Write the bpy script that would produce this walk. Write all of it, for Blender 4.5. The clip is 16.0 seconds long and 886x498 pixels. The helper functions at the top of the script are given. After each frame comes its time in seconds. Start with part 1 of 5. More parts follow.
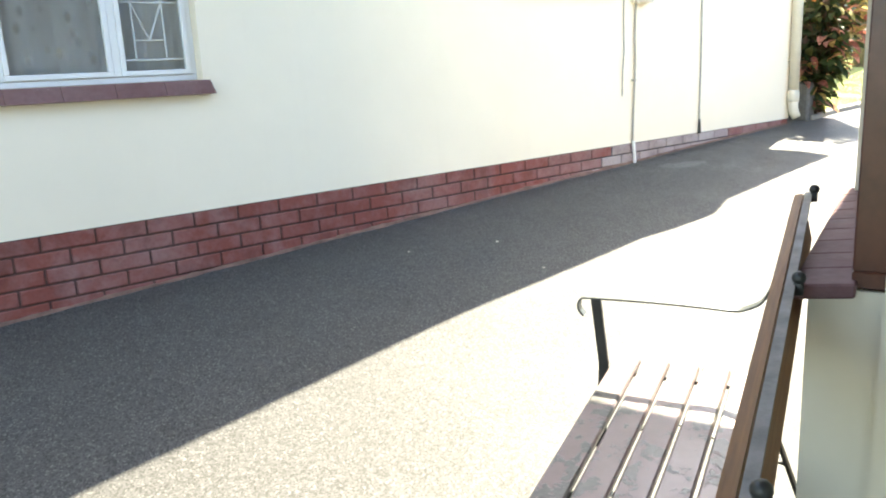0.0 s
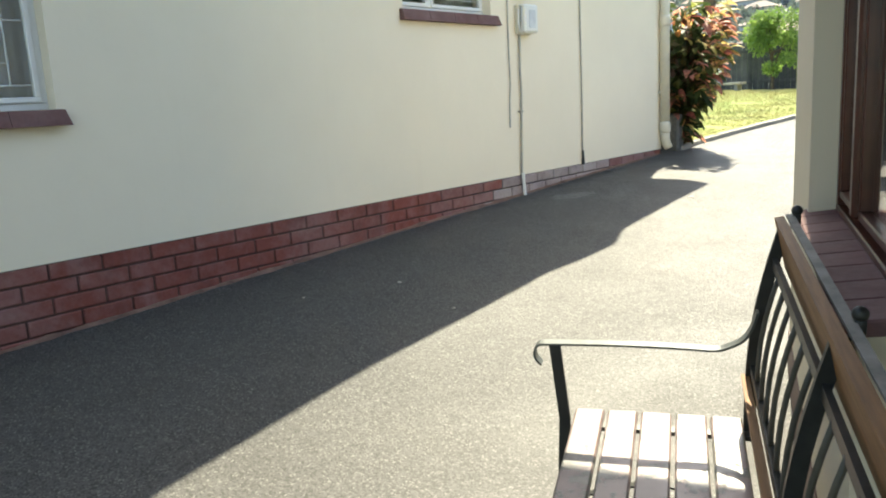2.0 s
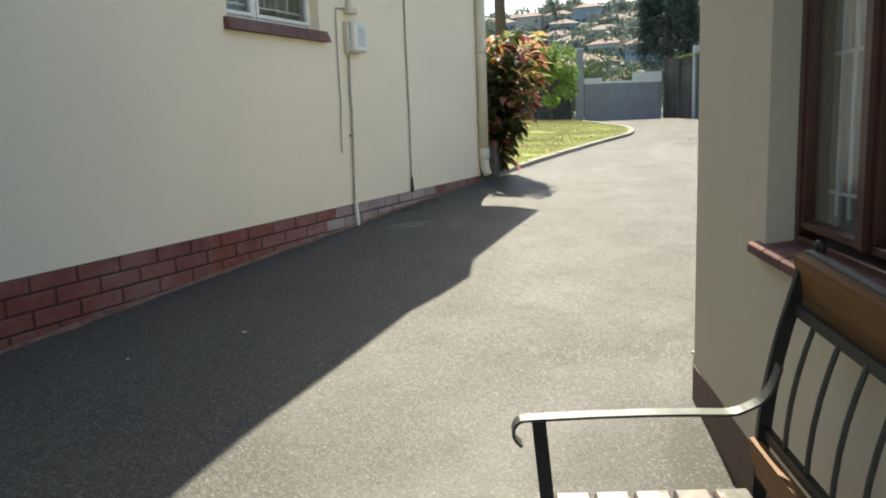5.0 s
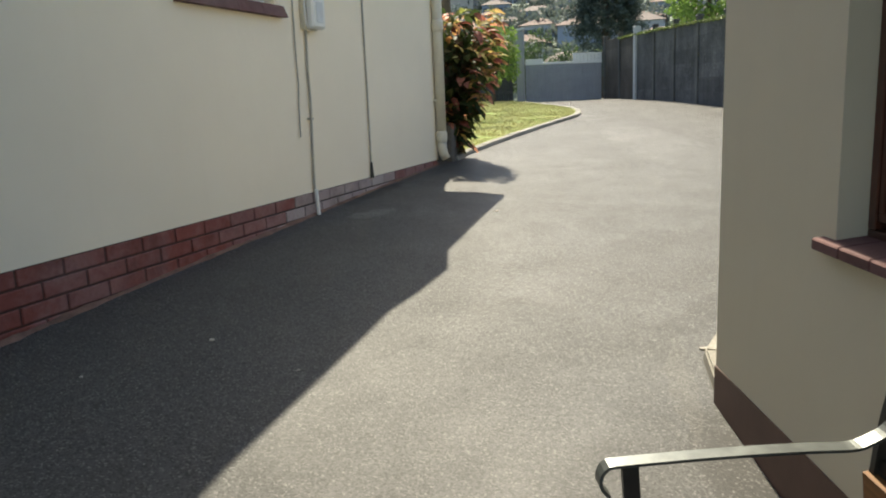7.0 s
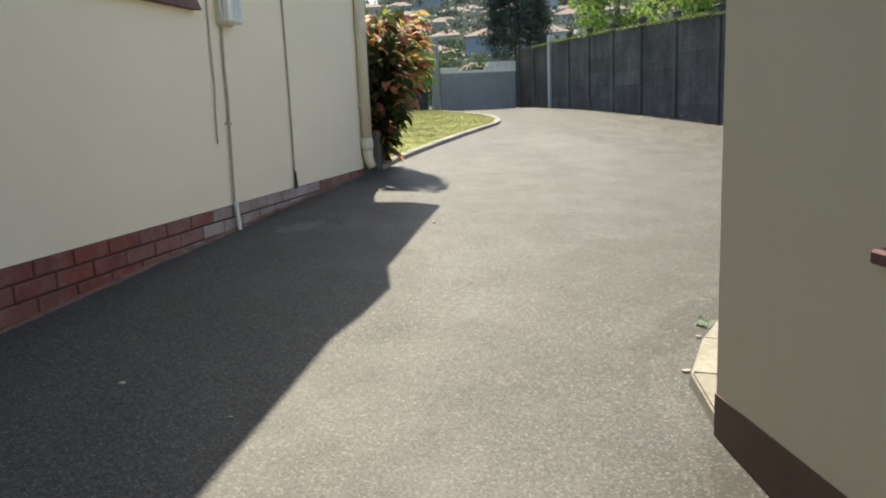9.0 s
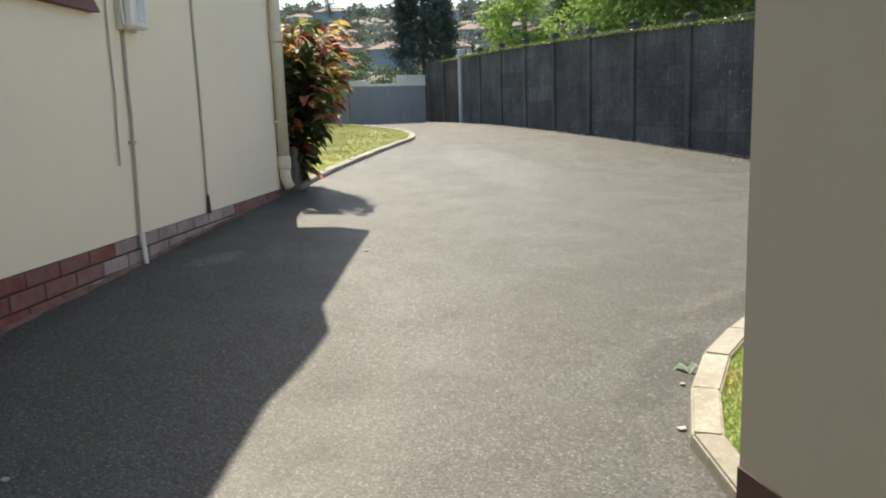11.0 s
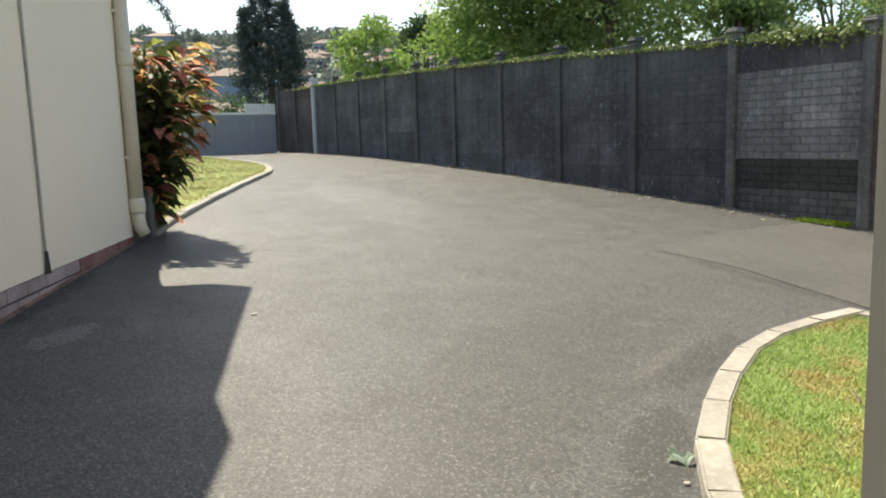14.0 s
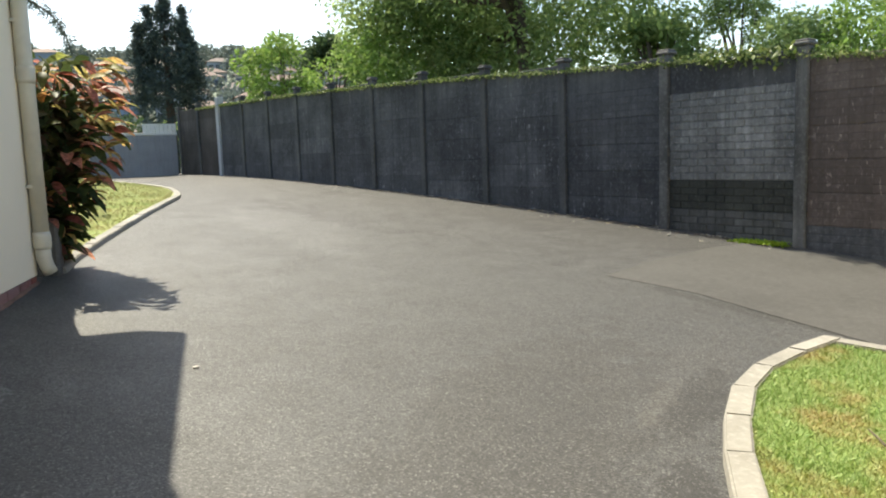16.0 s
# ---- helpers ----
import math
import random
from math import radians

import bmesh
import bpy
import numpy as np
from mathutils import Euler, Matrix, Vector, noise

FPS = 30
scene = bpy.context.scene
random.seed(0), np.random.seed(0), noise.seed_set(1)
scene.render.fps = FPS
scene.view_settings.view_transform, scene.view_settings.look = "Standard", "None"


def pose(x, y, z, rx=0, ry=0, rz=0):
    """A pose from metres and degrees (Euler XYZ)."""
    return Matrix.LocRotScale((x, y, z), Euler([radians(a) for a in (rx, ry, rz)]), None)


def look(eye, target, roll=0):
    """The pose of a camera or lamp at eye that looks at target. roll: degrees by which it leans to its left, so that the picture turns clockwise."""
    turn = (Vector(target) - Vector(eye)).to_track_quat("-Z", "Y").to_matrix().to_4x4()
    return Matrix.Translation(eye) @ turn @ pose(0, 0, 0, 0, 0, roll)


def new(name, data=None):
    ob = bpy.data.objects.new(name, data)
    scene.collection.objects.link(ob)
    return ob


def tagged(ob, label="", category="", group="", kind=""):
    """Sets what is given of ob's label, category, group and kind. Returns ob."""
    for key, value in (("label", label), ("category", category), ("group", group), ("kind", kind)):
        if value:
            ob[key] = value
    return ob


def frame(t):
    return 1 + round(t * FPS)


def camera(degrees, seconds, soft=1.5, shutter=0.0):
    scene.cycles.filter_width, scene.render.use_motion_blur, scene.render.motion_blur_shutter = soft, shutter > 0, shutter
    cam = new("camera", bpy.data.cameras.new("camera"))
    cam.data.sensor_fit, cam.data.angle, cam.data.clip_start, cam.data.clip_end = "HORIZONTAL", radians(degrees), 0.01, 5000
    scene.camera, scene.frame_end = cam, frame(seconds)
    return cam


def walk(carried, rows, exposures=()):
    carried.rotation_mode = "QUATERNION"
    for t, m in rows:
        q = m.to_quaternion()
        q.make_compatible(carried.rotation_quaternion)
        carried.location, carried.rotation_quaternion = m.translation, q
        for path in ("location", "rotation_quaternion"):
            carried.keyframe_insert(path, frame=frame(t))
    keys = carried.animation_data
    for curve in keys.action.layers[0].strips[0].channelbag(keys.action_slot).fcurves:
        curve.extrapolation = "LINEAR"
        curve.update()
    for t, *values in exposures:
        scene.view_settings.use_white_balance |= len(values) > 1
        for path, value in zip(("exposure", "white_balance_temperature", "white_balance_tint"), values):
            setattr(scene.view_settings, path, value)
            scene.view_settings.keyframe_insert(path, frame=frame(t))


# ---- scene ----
cam = camera(59.5, 16.0, soft=2.0)
PATH = [
    (0.0, -0.0360, 0.0457, 1.3370, 76.932, 2.788, -44.561),
    (0.5, -0.0186, 0.1336, 1.3506, 76.779, 3.553, -46.234),
    (1.0, 0.0168, 0.2330, 1.3401, 77.318, 4.210, -48.629),
    (1.5, 0.0543, 0.3350, 1.3102, 78.327, 4.054, -51.498),
    (2.0, 0.1023, 0.4344, 1.2805, 79.252, 3.118, -54.687),
    (2.5, 0.1155, 0.5274, 1.2787, 79.836, 2.220, -58.157),
    (3.0, 0.1605, 0.6343, 1.2892, 80.125, 2.057, -61.660),
    (3.5, 0.2125, 0.7297, 1.2760, 80.726, 2.083, -64.385),
    (4.0, 0.2561, 0.8294, 1.2605, 80.965, 2.027, -66.978),
    (6.5, 0.5036, 1.2729, 1.2752, 79.191, 2.317, -74.148),
    (7.0, 0.5745, 1.3472, 1.2748, 78.985, 2.299, -75.497),
    (7.5, 0.6517, 1.4154, 1.2751, 78.849, 2.330, -76.994),
    (8.0, 0.7371, 1.4798, 1.2671, 78.843, 2.328, -78.625),
    (8.5, 0.8410, 1.5431, 1.2451, 79.112, 2.336, -80.378),
    (9.0, 0.9550, 1.6056, 1.2289, 79.474, 2.325, -82.075),
    (11.5, 1.5094, 1.9175, 1.2851, 80.283, 1.740, -90.980),
    (12.0, 1.6254, 1.9755, 1.3017, 80.483, 1.646, -92.850),
    (12.5, 1.7543, 2.0299, 1.3077, 80.757, 1.630, -94.818),
    (13.0, 1.8839, 2.0791, 1.3117, 81.103, 1.757, -96.790),
    (13.5, 2.0050, 2.1241, 1.3187, 81.466, 1.876, -98.664),
    (14.0, 2.1182, 2.1837, 1.3288, 81.864, 1.733, -100.640),
    (14.5, 2.2298, 2.2387, 1.3411, 82.250, 1.745, -102.527),
    (15.0, 2.3382, 2.2918, 1.3552, 82.593, 1.794, -104.362),
    (15.5, 2.4647, 2.3541, 1.3625, 82.878, 1.887, -106.170),
    (16.0, 2.5947, 2.4183, 1.3734, 83.024, 2.005, -107.952),
]
EXPOSURES = [(0.0, 2.75, 6970, 6), (0.5, 2.52, 7020, 5), (1.0, 2.27, 7070, 5), (1.5, 1.98, 7120, 4), (2.0, 1.70, 7170, 3), (3.0, 1.37, 7170, 3), (4.0, 1.17, 7170, 4), (6.5, 0.84, 7120, 6), (9.0, 0.79, 7120, 7), (12.5, 0.83, 7070, 8), (16.0, 0.87, 6970, 6)]
walk(cam, [(t, pose(*p)) for t, *p in PATH], EXPOSURES)

# ---- light ----
SUN_WAY = Vector((0.9744, 0.2250, 0.0)).normalized()      # level direction towards the sun
SUN_UP = radians(52)
world = bpy.data.worlds.new("world")
scene.world = world
world.use_nodes = True
wn = world.node_tree.nodes
sky = wn.new("ShaderNodeTexSky")
sky.sky_type, sky.sun_disc = "NISHITA", False
sky.sun_elevation = SUN_UP
sky.sun_rotation = math.atan2(SUN_WAY.x, SUN_WAY.y)
sky.dust_density, sky.ozone_density, sky.air_density = 1.4, 1.3, 1.0
wn["Background"].inputs["Strength"].default_value = 0.15
world.node_tree.links.new(sky.outputs[0], wn["Background"].inputs["Color"])
sun = new("sun", bpy.data.lights.new("sun", "SUN"))
sun.data.energy, sun.data.angle, sun.data.color = 5.0, radians(0.55), (1.0, 0.93, 0.80)
to_sun = Vector((SUN_WAY.x * math.cos(SUN_UP), SUN_WAY.y * math.cos(SUN_UP), math.sin(SUN_UP)))
sun.matrix_world = look((12, 6, 20), Vector((12, 6, 20)) - to_sun)


# ---- materials ----
class Nodes:
    """Short hand for building a node material."""

    def __init__(self, name, rough=0.8, metal=0.0, spec=0.5):
        self.mat = bpy.data.materials.new(name)
        self.mat.use_nodes = True
        self.t = self.mat.node_tree
        self.b = self.t.nodes["Principled BSDF"]
        self.b.inputs["Roughness"].default_value = rough
        self.b.inputs["Metallic"].default_value = metal
        self.b.inputs["Specular IOR Level"].default_value = spec
        self.co = self.t.nodes.new("ShaderNodeTexCoord").outputs["Object"]
        self.h = None

    def link(self, a, b):
        self.t.links.new(a, b)

    def map(self, scale=(1, 1, 1), world=False):
        n = self.t.nodes.new("ShaderNodeMapping")
        n.inputs["Scale"].default_value = scale
        src = self.co
        if world:
            src = self.t.nodes.new("ShaderNodeNewGeometry").outputs["Position"]
        self.link(src, n.inputs["Vector"])
        return n.outputs[0]

    def noise(self, scale, detail=4, rough=0.6, vec=None, dist=0.0):
        n = self.t.nodes.new("ShaderNodeTexNoise")
        n.inputs["Scale"].default_value, n.inputs["Detail"].default_value = scale, detail
        n.inputs["Roughness"].default_value, n.inputs["Distortion"].default_value = rough, dist
        self.link(vec or self.co, n.inputs["Vector"])
        return n.outputs["Fac"]

    def voronoi(self, scale, vec=None, feature="F1", out="Distance"):
        n = self.t.nodes.new("ShaderNodeTexVoronoi")
        n.feature = feature
        n.inputs["Scale"].default_value = scale
        self.link(vec or self.co, n.inputs["Vector"])
        return n.outputs[out]

    def ramp(self, fac, *stops):
        n = self.t.nodes.new("ShaderNodeValToRGB")
        e = n.color_ramp.elements
        while len(e) < len(stops):
            e.new(0.5)
        for el, (p, col) in zip(e, stops):
            el.position = p
            el.color = (*col, 1) if len(col) == 3 else (col[0],) * 3 + (1,)
        self.link(fac, n.inputs[0])
        return n.outputs[0]

    def mix(self, fac, a, b, mode="MIX"):
        n = self.t.nodes.new("ShaderNodeMix")
        n.data_type, n.blend_type = "RGBA", mode
        for v, s in ((fac, n.inputs[0]), (a, n.inputs[6]), (b, n.inputs[7])):
            if isinstance(v, (int, float)):
                s.default_value = v
            elif isinstance(v, tuple):
                s.default_value = (*v, 1)
            else:
                self.link(v, s)
        return n.outputs[2]

    def math(self, op, a, b=0.0):
        n = self.t.nodes.new("ShaderNodeMath")
        n.operation = op
        for v, s in ((a, n.inputs[0]), (b, n.inputs[1])):
            if isinstance(v, (int, float)):
                s.default_value = v
            else:
                self.link(v, s)
        return n.outputs[0]

    def random(self):
        return self.t.nodes.new("ShaderNodeObjectInfo").outputs["Random"]

    def island(self):
        return self.t.nodes.new("ShaderNodeNewGeometry").outputs["Random Per Island"]

    def color(self, c):
        if isinstance(c, tuple):
            self.b.inputs["Base Color"].default_value = (*c, 1)
        else:
            self.link(c, self.b.inputs["Base Color"])
        return self

    def rough(self, c):
        self.link(c, self.b.inputs["Roughness"])
        return self

    def bump(self, height, strength=0.3, dist=0.01):
        n = self.t.nodes.new("ShaderNodeBump")
        n.inputs["Strength"].default_value, n.inputs["Distance"].default_value = strength, dist
        self.link(height, n.inputs["Height"])
        if self.h is not None:
            self.link(self.h, n.inputs["Normal"])
        self.h = n.outputs[0]
        self.link(self.h, self.b.inputs["Normal"])
        return self


def simple(name, col, rough=0.6, metal=0.0, vary=0.15, scale=8.0, bump=0.0):
    m = Nodes(name, rough, metal)
    n = m.noise(scale, 5)
    dark = tuple(c * (1 - vary) for c in col)
    light = tuple(min(1, c * (1 + vary)) for c in col)
    m.color(m.ramp(n, (0.3, dark), (0.7, light)))
    if bump:
        m.bump(m.noise(scale * 8, 3), bump, 0.004)
    return m.mat


def make_asphalt():
    m = Nodes("asphalt", 0.65, 0, 0.36)
    big = m.noise(0.35, 5, 0.6, dist=0.6)
    mid = m.noise(2.2, 6, 0.65)
    grit = m.voronoi(150, out="Color")
    bw = m.t.nodes.new("ShaderNodeRGBToBW")
    m.link(grit, bw.inputs[0])
    fine = m.noise(190, 3, 0.7)
    base = m.ramp(big, (0.3, (0.078, 0.078, 0.076)), (0.7, (0.103, 0.102, 0.098)))
    base = m.mix(m.ramp(mid, (0.35, (0.0,)), (0.7, (0.7,))), base, (0.083, 0.082, 0.078))

    def stain_or_tone(base, x, y, rx, ry, turn, col, fac, also=None):
        """A soft-edged stain or sheen of its own place and shape, coloured into the drive."""
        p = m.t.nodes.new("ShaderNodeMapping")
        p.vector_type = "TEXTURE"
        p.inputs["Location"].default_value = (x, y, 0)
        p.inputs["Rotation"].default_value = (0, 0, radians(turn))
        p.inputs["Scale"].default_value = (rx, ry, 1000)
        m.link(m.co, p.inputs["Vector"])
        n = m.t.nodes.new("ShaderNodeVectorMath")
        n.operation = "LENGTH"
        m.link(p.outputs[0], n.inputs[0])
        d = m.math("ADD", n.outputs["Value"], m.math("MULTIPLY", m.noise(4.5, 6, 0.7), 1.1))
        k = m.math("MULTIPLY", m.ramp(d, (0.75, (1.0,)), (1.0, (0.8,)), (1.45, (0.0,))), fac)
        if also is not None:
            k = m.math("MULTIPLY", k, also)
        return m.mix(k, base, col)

    base = stain_or_tone(base, 6.0, 3.32, 0.50, 0.20, -20, (0.26, 0.265, 0.26), 0.65)
    base = stain_or_tone(base, 6.22, 3.02, 0.40, 0.16, 10, (0.24, 0.24, 0.235), 0.25)
    base = stain_or_tone(base, 6.75, 3.56, 1.2, 0.20, -5, (0.026, 0.026, 0.024), 0.9)
    base = stain_or_tone(base, 12.5, -0.95, 9.0, 0.9, 18, (0.06, 0.058, 0.054), 0.75)
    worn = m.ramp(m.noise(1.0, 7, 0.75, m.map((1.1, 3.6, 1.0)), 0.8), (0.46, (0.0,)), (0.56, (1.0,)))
    base = stain_or_tone(base, 13.5, 0.3, 11.0, 2.8, 14, (0.040, 0.038, 0.035), 0.85, worn)
    mott = m.ramp(m.noise(11, 6, 0.78), (0.50, (0.0,)), (0.64, (1.0,)))
    base = stain_or_tone(base, 5.6, 1.6, 6.0, 3.2, -10, (0.046, 0.043, 0.038), 0.5, mott)
    base = stain_or_tone(base, 2.9, 1.06, 1.3, 0.22, 14, (0.036, 0.033, 0.028), 0.8)
    base = stain_or_tone(base, 4.5, 1.02, 1.1, 0.26, -30, (0.036, 0.033, 0.028), 0.8)
    base = stain_or_tone(base, 5.5, 0.30, 1.2, 0.28, -48, (0.036, 0.033, 0.028), 0.8)
    base = stain_or_tone(base, 5.45, 1.15, 3.2, 1.1, -38, (0.052, 0.047, 0.040), 0.6)
    base = stain_or_tone(base, 5.5, 0.5, 0.9, 0.13, -48, (0.22, 0.205, 0.175), 0.25)
    base = stain_or_tone(base, 3.5, 1.2, 0.9, 0.12, 5, (0.24, 0.225, 0.19), 0.2)
    base = stain_or_tone(base, 6.9, -0.96, 1.7, 0.16, 15, (0.040, 0.038, 0.033), 0.8)
    # strip at the boundary wall foot: dirt, with base shadow put into the colour
    base = stain_or_tone(base, 14.92, -0.72, 8.5, 0.13, 17.8, (0.034, 0.033, 0.027), 0.8)
    # broad pale patch: sheen of the far drive put into its colour
    base = stain_or_tone(base, 11.5, 1.4, 4.5, 1.1, 8, (0.21, 0.207, 0.198), 0.4)
    base = m.mix(m.ramp(bw.outputs[0], (0.26, (0.9,)), (0.50, (0.0,))), base, (0.030, 0.029, 0.027))
    patchy = m.noise(0.9, 7, 0.72, dist=1.2)
    base = m.mix(m.ramp(patchy, (0.46, (0.0,)), (0.62, (0.28,))), base, (0.062, 0.060, 0.054))
    # pale grit, brightened so its colour also holds the sun's glints
    base = m.mix(m.ramp(bw.outputs[0], (0.73, (0.0,)), (0.90, (0.8,))), base, (0.225, 0.22, 0.205))
    base = m.mix(m.ramp(fine, (0.38, (0.55,)), (0.6, (0.0,))), base, (0.05, 0.048, 0.045))
    crack = m.voronoi(0.42, m.map((1, 1, 1)), "DISTANCE_TO_EDGE")
    wob = m.math("ADD", crack, m.math("MULTIPLY", m.noise(5, 4), 0.05))
    line = m.ramp(wob, (0.024, (0.0,)), (0.030, (1.0,)))
    base = m.mix(m.math("MULTIPLY", m.math("SUBTRACT", 1.0, line), m.ramp(m.noise(0.6, 2), (0.54, (0.0,)), (0.64, (0.7,)))), base, (0.035, 0.034, 0.032))
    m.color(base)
    m.rough(m.ramp(mid, (0.3, (0.57,)), (0.7, (0.70,))))
    m.bump(m.noise(3, 4), 0.3, 0.02)
    m.bump(bw.outputs[0], 1.0, 0.018)
    return m.mat


def make_plaster(name, col, stain_or_tone):
    m = Nodes(name, 0.85, 0, 0.3)
    big = m.noise(0.9, 5, 0.6)
    streak = m.noise(1.0, 5, 0.7, m.map((5, 5, 0.5)))
    c = m.ramp(big, (0.3, tuple(v * 0.93 for v in col)), (0.7, col))
    c = m.mix(m.ramp(streak, (0.58, (0.0,)), (0.85, (0.16,))), c, stain_or_tone)
    m.color(c)
    m.bump(m.noise(6, 4), 0.12, 0.02)
    m.bump(m.noise(220, 2), 0.12, 0.002)
    return m.mat


def make_brick(name, cols, fade, worn=0.8, dirt=0.5):
    """Painted brick: worn in drifts that run over the joints, dirtier in blotches."""
    m = Nodes(name, 0.75, 0, 0.35)
    w = m.map(world=True)
    c = m.ramp(m.random(), *[(i / (len(cols) - 1), k) for i, k in enumerate(cols)])
    c = m.mix(m.ramp(m.noise(1.6, 6, 0.65, w, 0.7), (0.46, (0.0,)), (0.66, (worn,))), c, fade)
    c = m.mix(m.ramp(m.noise(9, 5, 0.7, w), (0.45, (0.0,)), (0.72, (worn * 0.6,))), c, fade)
    c = m.mix(m.ramp(m.noise(3.5, 6, 0.7, w), (0.50, (0.0,)), (0.70, (dirt,))), c, tuple(v * 0.45 for v in cols[0]))
    c = m.mix(m.ramp(m.noise(45, 4, vec=w), (0.5, (0.0,)), (0.75, (0.3,))), c, tuple(v * 0.5 for v in cols[0]))
    m.color(c)
    m.bump(m.noise(60, 4, vec=w), 0.35, 0.003)
    m.bump(m.noise(14, 4, vec=w), 0.3, 0.006)
    return m.mat


def make_concrete(name, dark, light, streaks=0.6, patch=None):
    m = Nodes(name, 0.9, 0, 0.25)
    r = m.random()
    w = m.map(world=True)
    big = m.noise(1.1, 6, 0.65, w)
    streak = m.noise(1.3, 6, 0.7, m.map((9, 9, 0.45), True))
    fine = m.noise(28, 5, 0.7, w)
    c = m.ramp(big, (0.36, dark), (0.66, light))
    c = m.mix(m.ramp(streak, (0.42, (0.0,)), (0.72, (streaks,))), c, tuple(v * 0.45 for v in dark))
    c = m.mix(m.math("MULTIPLY", m.ramp(fine, (0.5, (0.0,)), (0.72, (0.5,))), 0.8), c, tuple(min(1, v * 1.6) for v in light))
    c = m.mix(m.math("MULTIPLY", r, 0.5), c, tuple(v * 0.7 for v in dark))
    if patch:
        fleck = m.noise(1.0, 3, 0.6, m.map((26, 26, 11), True))
        c = m.mix(m.math("MULTIPLY", m.ramp(fleck, (0.62, (0.0,)), (0.70, (0.55,))), m.ramp(m.noise(0.8, 3, 0.5, w), (0.40, (0.0,)), (0.62, (1.0,)))), c, tuple(min(1, v * 2.2) for v in light))
        c = m.mix(m.math("MULTIPLY", m.island(), patch), c, tuple(v * 0.5 for v in dark))
    m.color(c)
    m.bump(fine, 0.5, 0.006)
    return m.mat


def make_grass_ground(name):
    m = Nodes(name, 0.95, 0, 0.2)
    c = m.ramp(m.noise(1.3, 5), (0.3, (0.18, 0.28, 0.075)), (0.55, (0.27, 0.32, 0.105)), (0.75, (0.38, 0.34, 0.15)))
    c = m.mix(m.ramp(m.noise(60, 3), (0.4, (0.0,)), (0.7, (0.5,))), c, (0.24, 0.24, 0.08))
    m.color(c)
    m.bump(m.noise(90, 3), 0.6, 0.02)
    return m.mat


def make_leaf(name, *cols, rough=0.6, trans=0.35):
    m = Nodes(name, rough, 0, 0.25)
    c = m.ramp(m.island(), *[(i / (len(cols) - 1), k) for i, k in enumerate(cols)])
    m.color(c)
    tr = m.t.nodes.new("ShaderNodeBsdfTranslucent")
    m.link(c, tr.inputs["Color"])
    ms = m.t.nodes.new("ShaderNodeMixShader")
    ms.inputs[0].default_value = trans
    m.link(m.b.outputs[0], ms.inputs[1])
    m.link(tr.outputs[0], ms.inputs[2])
    m.link(ms.outputs[0], m.t.nodes["Material Output"].inputs["Surface"])
    return m.mat


def make_glass(name):
    """Thin clear pane: clear seen straight on, glossier at a slant."""
    m = Nodes(name, 0.03, 0, 0.5)
    clear = m.t.nodes.new("ShaderNodeBsdfTransparent")
    clear.inputs["Color"].default_value = (0.97, 0.98, 0.98, 1)
    gloss = m.t.nodes.new("ShaderNodeBsdfGlossy")
    gloss.inputs["Roughness"].default_value = 0.03
    lw = m.t.nodes.new("ShaderNodeLayerWeight")
    lw.inputs["Blend"].default_value = 0.5
    fr = m.math("ADD", m.math("MULTIPLY", m.math("POWER", lw.outputs["Facing"], 4.0), 0.85), 0.05)
    ms = m.t.nodes.new("ShaderNodeMixShader")
    m.link(fr, ms.inputs[0])
    m.link(clear.outputs[0], ms.inputs[1])
    m.link(gloss.outputs[0], ms.inputs[2])
    m.link(ms.outputs[0], m.t.nodes["Material Output"].inputs["Surface"])
    return m.mat


ASPHALT = make_asphalt()
CREAM = make_plaster("cream_plaster", (0.90, 0.805, 0.645), (0.74, 0.64, 0.49))
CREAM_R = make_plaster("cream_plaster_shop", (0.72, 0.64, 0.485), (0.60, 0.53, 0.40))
BRICK = make_brick("painted_brick", ((0.205, 0.058, 0.044), (0.22, 0.064, 0.050), (0.235, 0.070, 0.055), (0.21, 0.066, 0.055)), (0.29, 0.165, 0.155))
BRICK_DUSTY = make_brick("dusty_brick", ((0.215, 0.090, 0.080), (0.245, 0.112, 0.102), (0.23, 0.10, 0.09)), (0.32, 0.21, 0.20))
BRICK_BARE = make_brick("faded_brick", ((0.27, 0.205, 0.20), (0.38, 0.31, 0.305), (0.31, 0.235, 0.23), (0.42, 0.36, 0.35)), (0.44, 0.39, 0.37), 0.6, 0.7)
MORTAR = make_brick("painted_mortar", ((0.088, 0.038, 0.032), (0.092, 0.040, 0.033)), (0.11, 0.072, 0.068), 0.6)
MORTAR_BARE = simple("bare_mortar", (0.060, 0.048, 0.044), 0.95, 0, 0.3, 14, 0.3)
PLINTH = simple("brown_plinth_paint", (0.115, 0.058, 0.045), 0.6, 0, 0.15, 6, 0.1)
SILL_TILE = make_brick("sill_tile", ((0.150, 0.072, 0.068), (0.175, 0.086, 0.082), (0.16, 0.078, 0.075)), (0.22, 0.14, 0.135))
WHITE = simple("white_paint", (0.78, 0.78, 0.76), 0.35, 0, 0.04, 5)
CREAM_PAINT = simple("cream_gloss_paint", (0.62, 0.58, 0.47), 0.4, 0, 0.08, 6)
GREYPIPE = simple("grey_conduit", (0.36, 0.34, 0.29), 0.6, 0, 0.2, 10)
DARKWOOD = simple("varnished_dark_wood", (0.085, 0.028, 0.017), 0.28, 0, 0.3, 14, 0.05)
CONCRETE = make_concrete("weathered_precast", (0.050, 0.051, 0.055), (0.155, 0.158, 0.163), 0.65, 0.28)
POST_CONCRETE = make_concrete("weathered_post", (0.062, 0.063, 0.064), (0.15, 0.15, 0.148), 0.6)
